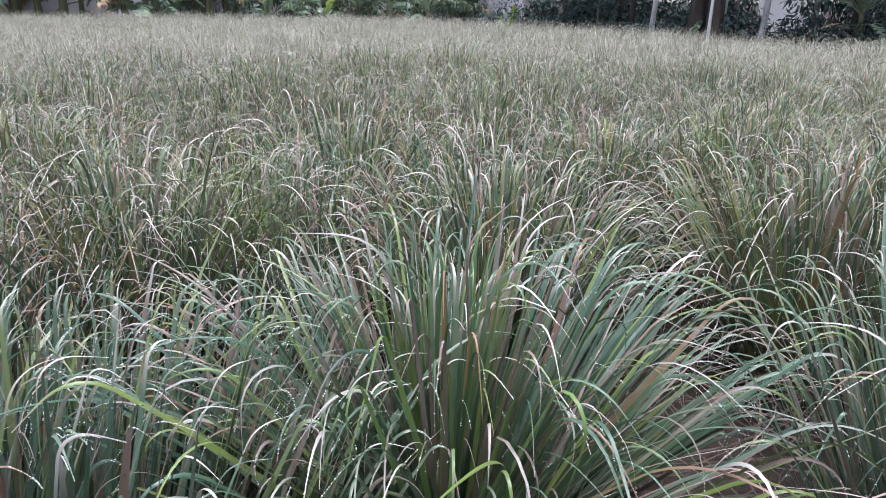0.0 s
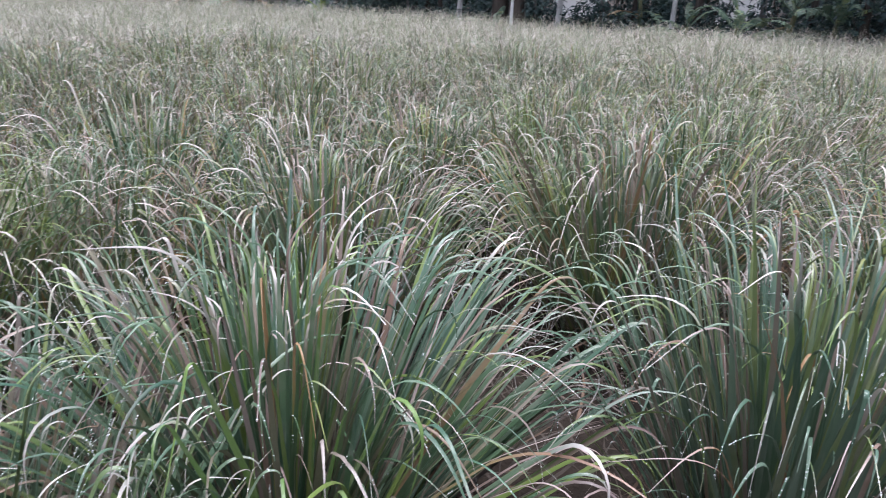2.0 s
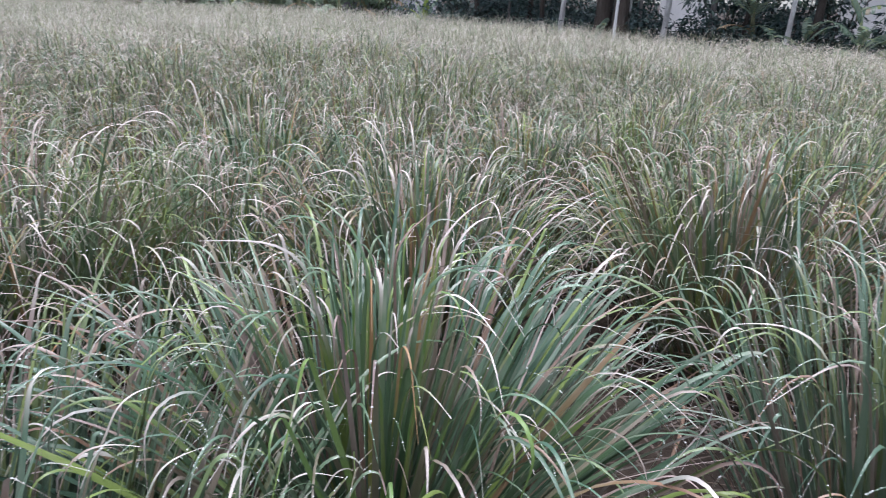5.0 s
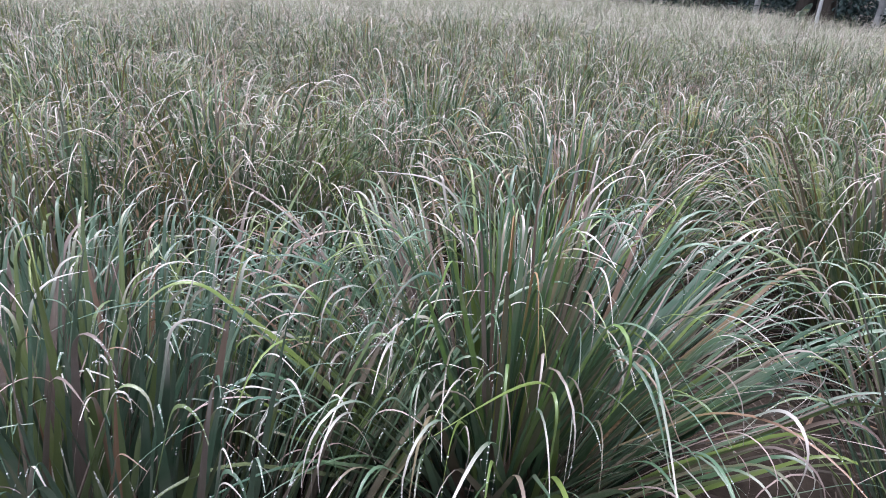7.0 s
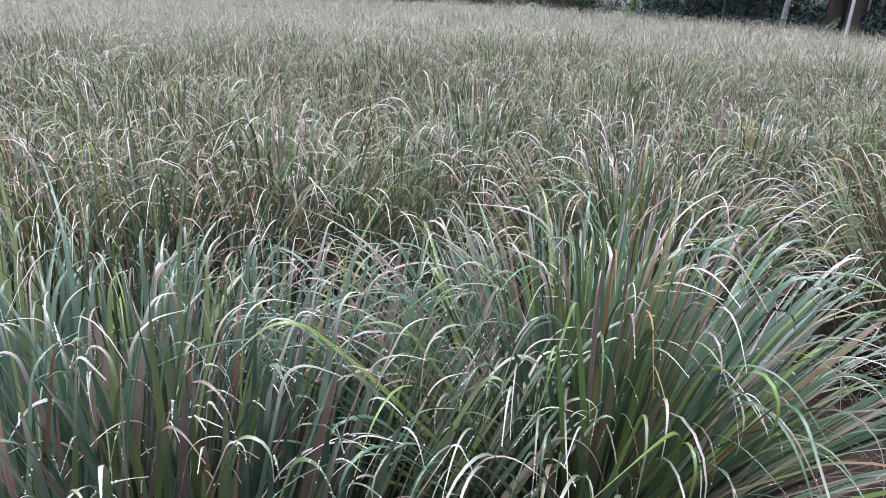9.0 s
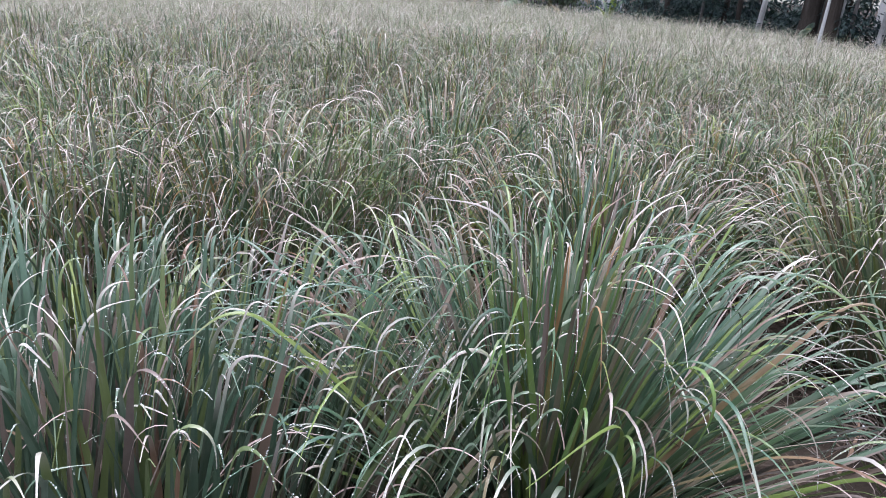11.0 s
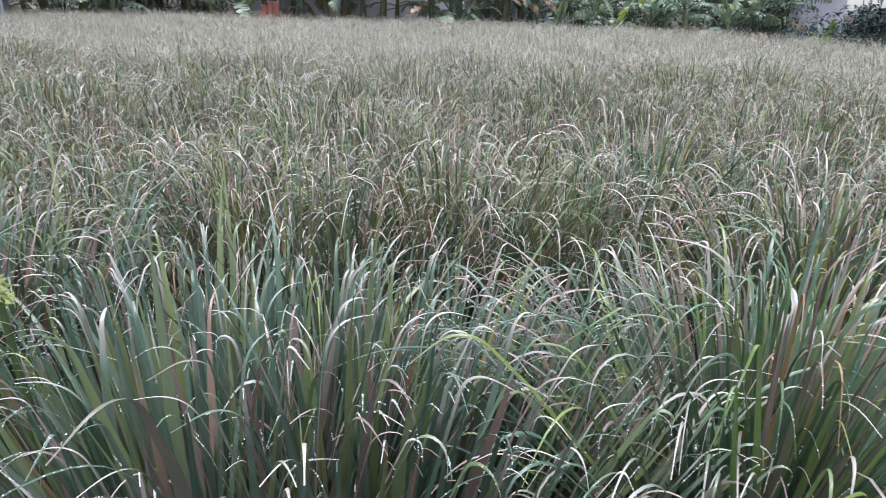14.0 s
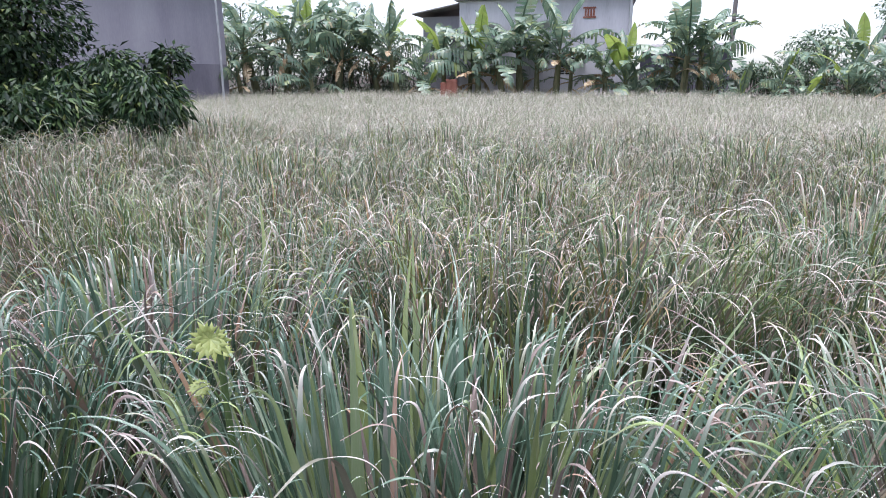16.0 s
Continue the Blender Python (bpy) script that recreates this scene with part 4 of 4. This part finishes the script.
# ---- plants along the far edge ----
def far_bananas():
    rows = (
        (53.2, 23.6, 1.5, 0.85, dict(young=0, up=1)), (51.8, 24.6, 2.5, 1.1, dict(young=0, dead=3)), (50.0, 24.0, 2.5, 1.1, dict(young=1, mid=5)), (49.0, 25.2, 2.8, 1.1, dict(young=1)), (47.6, 23.6, 1.3, 0.95, dict(young=0, low=4)),
        (46.0, 25.0, 2.3, 1.0, dict(young=0, dead=4)), (44.6, 26.0, 2.6, 1.0, dict(young=0)), (42.4, 25.0, 2.3, 0.9, dict(young=0)), (40.8, 24.2, 2.4, 0.85, dict(young=1, up=3, low=0)), (39.2, 24.0, 1.3, 0.8, dict(young=0, dead=7, mid=2)), (38.0, 23.4, 1.0, 0.7, dict(young=1, dead=3)),
        (37.0, 25.0, 2.0, 0.9, dict(young=1)), (34.4, 23.0, 1.7, 0.95, dict(young=3, mid=4)), (35.2, 24.0, 1.6, 0.8, dict(young=0)), (32.0, 23.0, 1.9, 1.0, dict(young=0, mid=5)), (30.9, 23.5, 2.4, 1.1, dict(young=0, mid=6, dead=2)), (29.6, 23.2, 1.8, 0.9, dict(young=0)), (28.2, 23.0, 2.2, 1.0, dict(young=0, up=3)), (27.0, 23.3, 1.5, 0.75, dict(young=0)),
        (24.0, 22.4, 1.5, 0.9, dict(young=0, dead=5, mid=4)), (22.7, 22.2, 1.2, 0.95, dict(young=2, dead=4)), (21.5, 22.5, 0.7, 0.8, dict(young=0, low=5)), (19.6, 23.0, 1.9, 0.9, dict(young=0)), (18.3, 22.6, 2.3, 1.0, dict(young=0, mid=6)), (17.0, 23.2, 2.1, 0.95, dict(young=0)), (15.6, 22.8, 1.1, 0.8, dict(young=0)),
        (14.2, 22.0, 0.8, 0.7, dict(young=1)), (12.6, 22.2, 0.5, 0.7, dict(young=0, low=5, up=0)), (11.2, 23.4, 1.2, 0.8, dict(young=1)), (9.6, 22.2, 0.8, 0.75, dict(young=1)), (8.2, 23.5, 1.6, 0.9, dict(young=0)), (6.9, 22.2, 1.2, 0.85, dict(young=1)), (5.8, 23.2, 1.8, 0.95, dict(young=1)), (4.2, 22.4, 1.5, 0.9, dict(young=0)),
        (2.6, 23.0, 1.9, 0.9, dict(young=1)), (1.0, 22.3, 1.2, 0.8, dict(young=0, dead=1)), (-0.6, 23.0, 1.4, 0.8, dict(young=0, dead=1, mid=4)), (-3.0, 23.5, 1.8, 0.9, dict(young=0)), (-5.35, 21.0, 0.55, 0.55, dict(young=4, mid=1, low=0, dead=0)),
        (-18.6, 18.2, 0.5, 0.7, dict(young=0, mid=5, dead=2)), (-30.6, 17.2, 1.5, 0.8, dict(young=0)), (-36.8, 15.2, 1.0, 0.75, dict(young=0, dead=1)), (-40.2, 16.0, 1.4, 0.9, dict(young=0)), (-43.5, 15.6, 1.2, 0.85, dict(young=0)), (-34.2, 16.4, 0.9, 0.7, dict(young=0, dead=6, mid=2)), (-50.5, 15.2, 1.6, 0.9, dict(young=0)),
    )
    for n, (az, d, h, size, kw) in enumerate(rows):
        x, y = spot(az, d * (1.2 if az > 5 else 1.08 if az > -10 else 1.0))
        banana(x, y, h * (1.15 if az > 15 else 1.0), 300 + n * 7, size=size * (1.38 if az > 15 else (1.1 if az > -15 else 0.75)), **{**kw, "low": kw.get("low", 2) + 1, "mid": kw.get("mid", 5) + 1} if az > 5 else kw)


far_bananas()


def grove():
    rs = np.random.RandomState(3)
    rows = (
        (-9.5, 24, 7.5, 2.4, 0.16, 0), (-12.1, 21.5, 7, 2.0, 0.07, 1), (-13.6, 21.5, 8, 2.2, 0.15, 0), (-14.5, 20.8, 8, 2.0, 0.12, 0), (-16.2, 19.8, 8, 2.0, 0.13, 2), (-19.4, 19.0, 9, 2.2, 0.22, 0), (-20.6, 18.2, 9, 2.2, 0.2, 0), (-21.2, 18.6, 8, 2.0, 0.1, 2), (-22.0, 18.6, 8, 1.8, 0.08, 1),
        (-23.9, 18.4, 8, 2.0, 0.13, 2), (-27.2, 19.0, 8, 2.2, 0.12, 1), (-29.5, 18.5, 7, 2.0, 0.1, 0), (-32.6, 16.6, 8, 2.0, 0.09, 2), (-34.4, 17.2, 7, 2.0, 0.17, 0), (-38.6, 17.6, 8, 2.2, 0.12, 1), (-42.0, 17.5, 7, 2.2, 0.14, 0), (-45.4, 15.6, 8, 2.2, 0.14, 0), (-46.6, 15.9, 8, 2.2, 0.12, 1), (-47.7, 15.4, 8, 2.2, 0.12, 0), (-52, 16.5, 8, 2.4, 0.16, 0), (-57, 16, 8, 2.4, 0.16, 0),
    )
    for n, (az, d, h, c, r, kind) in enumerate(rows):
        x, y = spot(az, d)
        tree(x, y, h, c, 60 + n * 3, trunk=r * (1.1 if -21 < az < -19 else 0.62), bark=M_BARK_PALE if kind == 2 else (M_POLE if kind == 1 else M_BARK), label=("slender tree with a pale whitish trunk", "tall dark green tree with a rough brown trunk")[kind != 2])
    for az in np.arange(-4.5, -60, -1.9):
        d = np.interp(az, [-58, -40, -25, -18, -9, -4], [15.4, 15.8, 17.6, 19.2, 21.8, 23.0]) + rs.uniform(0.0, 1.6)
        x, y = spot(az, d)
        tall = 2.3 if -15 < az < -8 or az < -45 else 1.55
        if -26.8 < az < -23.0 or -38.8 < az < -36.4:
            tall = 1.15
        shrub(x, y, tall * rs.uniform(0.8, 1.1), rs.uniform(0.7, 1.1), int(-az * 37), 850)
    for az in np.arange(-8, -60, -2.3):
        if -26.8 < az < -23.0 or -38.8 < az < -36.4:
            continue
        x, y = spot(az, np.interp(az, [-58, -40, -25, -18, -9, -4], [19.5, 20.0, 22.0, 23.2, 25.8, 27.0]) + rs.uniform(0.0, 1.2))
        shrub(x, y, rs.uniform(3.0, 3.8), rs.uniform(1.3, 1.7), int(-az * 41), 1100, None, (0.22, 0.09))
    for az in (53.5, 51.0, 49.4, 48.0, 46.8, 45.5, 44.4, 43.5, 42.4, 41.5, 40.6, 39.8, 20.4, 19.0, 17.4, 15.8, 14.4, 13.0, 11.6, 10.2, 8.8, 7.4, 6.0, 4.6, 3.2, 1.8, 0.4, -1.0, -2.4):
        x, y = spot(az, 30.5 + rs.uniform(-0.5, 1.0) if az > 30 else np.interp(az, [-3, 10], [25.0, 28.5]) + rs.uniform(-0.3, 1.0))
        shrub(x, y, rs.uniform(1.9, 2.5) if az < 30 else rs.uniform(2.4, 3.3), rs.uniform(0.9, 1.2), int(az * 31) + 200, 750, M_SHRUB)
    for n, (az, d, h) in enumerate(((53.0, 33.0, 5.0), (51.2, 33.5, 4.6), (48.2, 33.0, 4.8), (45.4, 32.5, 4.3), (43.0, 32.0, 4.2), (24.0, 44.0, 4.6), (8.5, 32.0, 3.4), (4.0, 31.0, 4.4), (1.5, 30.0, 4.8), (-2.5, 30.5, 5.2))):
        x, y = spot(az, d)
        tree(x, y, h, 1.7, 700 + n, 0.1, 1700, M_SHRUB, label="small green tree behind the banana plants", leaf=(0.19, 0.08))


grove()


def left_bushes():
    tree(-10.1, 3.7, 6.2, 2.2, 901, 0.17, 26000, M_BUSH_SHADED, None, "broad leafy tree overhanging the field", (0.10, 0.045), 0.2, (0.03, 0.02), "tree", "bushes beside the field")
    tree(-9.2, 2.0, 5.0, 1.9, 911, 0.12, 12000, M_BUSH_SHADED, None, "dense dark tree beside the field", (0.11, 0.05), 0.15, (0.02, 0.02), "tree", "bushes beside the field")
    shrub(-7.5, 3.35, 1.85, 1.15, 903, 17000, M_BUSH_SHADED, (0.125, 0.034), "low bush with long drooping glossy leaves", 0.9, 0.0, "bushes beside the field")
    shrub(-7.7, 2.2, 1.8, 0.9, 904, 7000, M_BUSH_SHADED, (0.12, 0.036), "dark shrub with narrow leaves", 0.6, 0.1, "bushes beside the field")
    shrub(-8.6, 4.7, 2.3, 0.6, 905, 1400, M_BUSH_SHADED, (0.12, 0.05), "slim shrub with small glossy leaves", 0.4, 0.3, "bushes beside the field")


left_bushes()


# ---- the young papaya among the grass ----
def papaya(x, y, height, seed):
    rs = np.random.RandomState(seed)
    top = empty("papaya_seedling", pose(x, y, 0), "young papaya plant with yellow-green lobed leaves among the grass", "young papaya")
    v, q = tube([(0, 0, -0.05), (0.02, 0.01, height * 0.5), (0, 0, height)], [0.014, 0.011, 0.008], 7)
    part("stem", mesh_of("stem", v, q, None, [M_GREENSTEM]), top)
    for k, (size, a, out, z0, tilt) in enumerate(((0.068, -1.1, 0.035, height, 62), (0.036, 2.4, 0.05, height - 0.07, 75), (0.04, 4.4, 0.05, height - 0.13, 80))):
        tip = np.array([math.cos(a) * out, math.sin(a) * out, z0 + 0.02])
        v, q = tube([(0, 0, z0 - 0.04), tip * [0.5, 0.5, 1] - [0, 0, 0.01], tip], [0.004, 0.003, 0.0025], 5)
        stalk = part("leaf_stalk", mesh_of("leaf_stalk", v, q, None, [M_GREENSTEM]), top)
        lobes = 9
        f = np.linspace(-1, 1, lobes)
        ln = size * (1 - 0.3 * np.abs(f)) * rs.uniform(0.92, 1.08, lobes)
        bits = [ribbons(np.repeat(tip[None], lobes, 0), a + f * 2.7, np.full(lobes, radians(tilt)) + 0.25 * np.abs(f), np.full(lobes, radians(35)), np.full(lobes, 2.0), ln, ln * 0.3, seg=7, fold=0.3, taper=0.55)]
        for side in (-1, 1):
            foot = tip + np.stack([np.cos(a + f * 2.7) * ln * 0.45 * math.sin(radians(tilt)), np.sin(a + f * 2.7) * ln * 0.45 * math.sin(radians(tilt)), ln * 0.42 * math.cos(radians(tilt))], -1)
            bits.append(ribbons(foot, a + f * 2.7 + side * 0.75, np.full(lobes, radians(tilt + 8)), np.full(lobes, radians(25)), np.full(lobes, 2.0), ln * 0.45, ln * 0.16, seg=4, fold=0.3, taper=0.5))
        v, q, uv = joined(bits)
        turn = np.array(Matrix.Rotation(radians(58 if k == 0 else 30), 3, (0.40, 0.91, 0.0)))
        v = (v - tip) @ turn.T + tip
        part("leaf", mesh_of("leaf", v, q, uv, [M_PAPAYA]), stalk)


papaya(-1.66, 0.735, 0.93, 5)
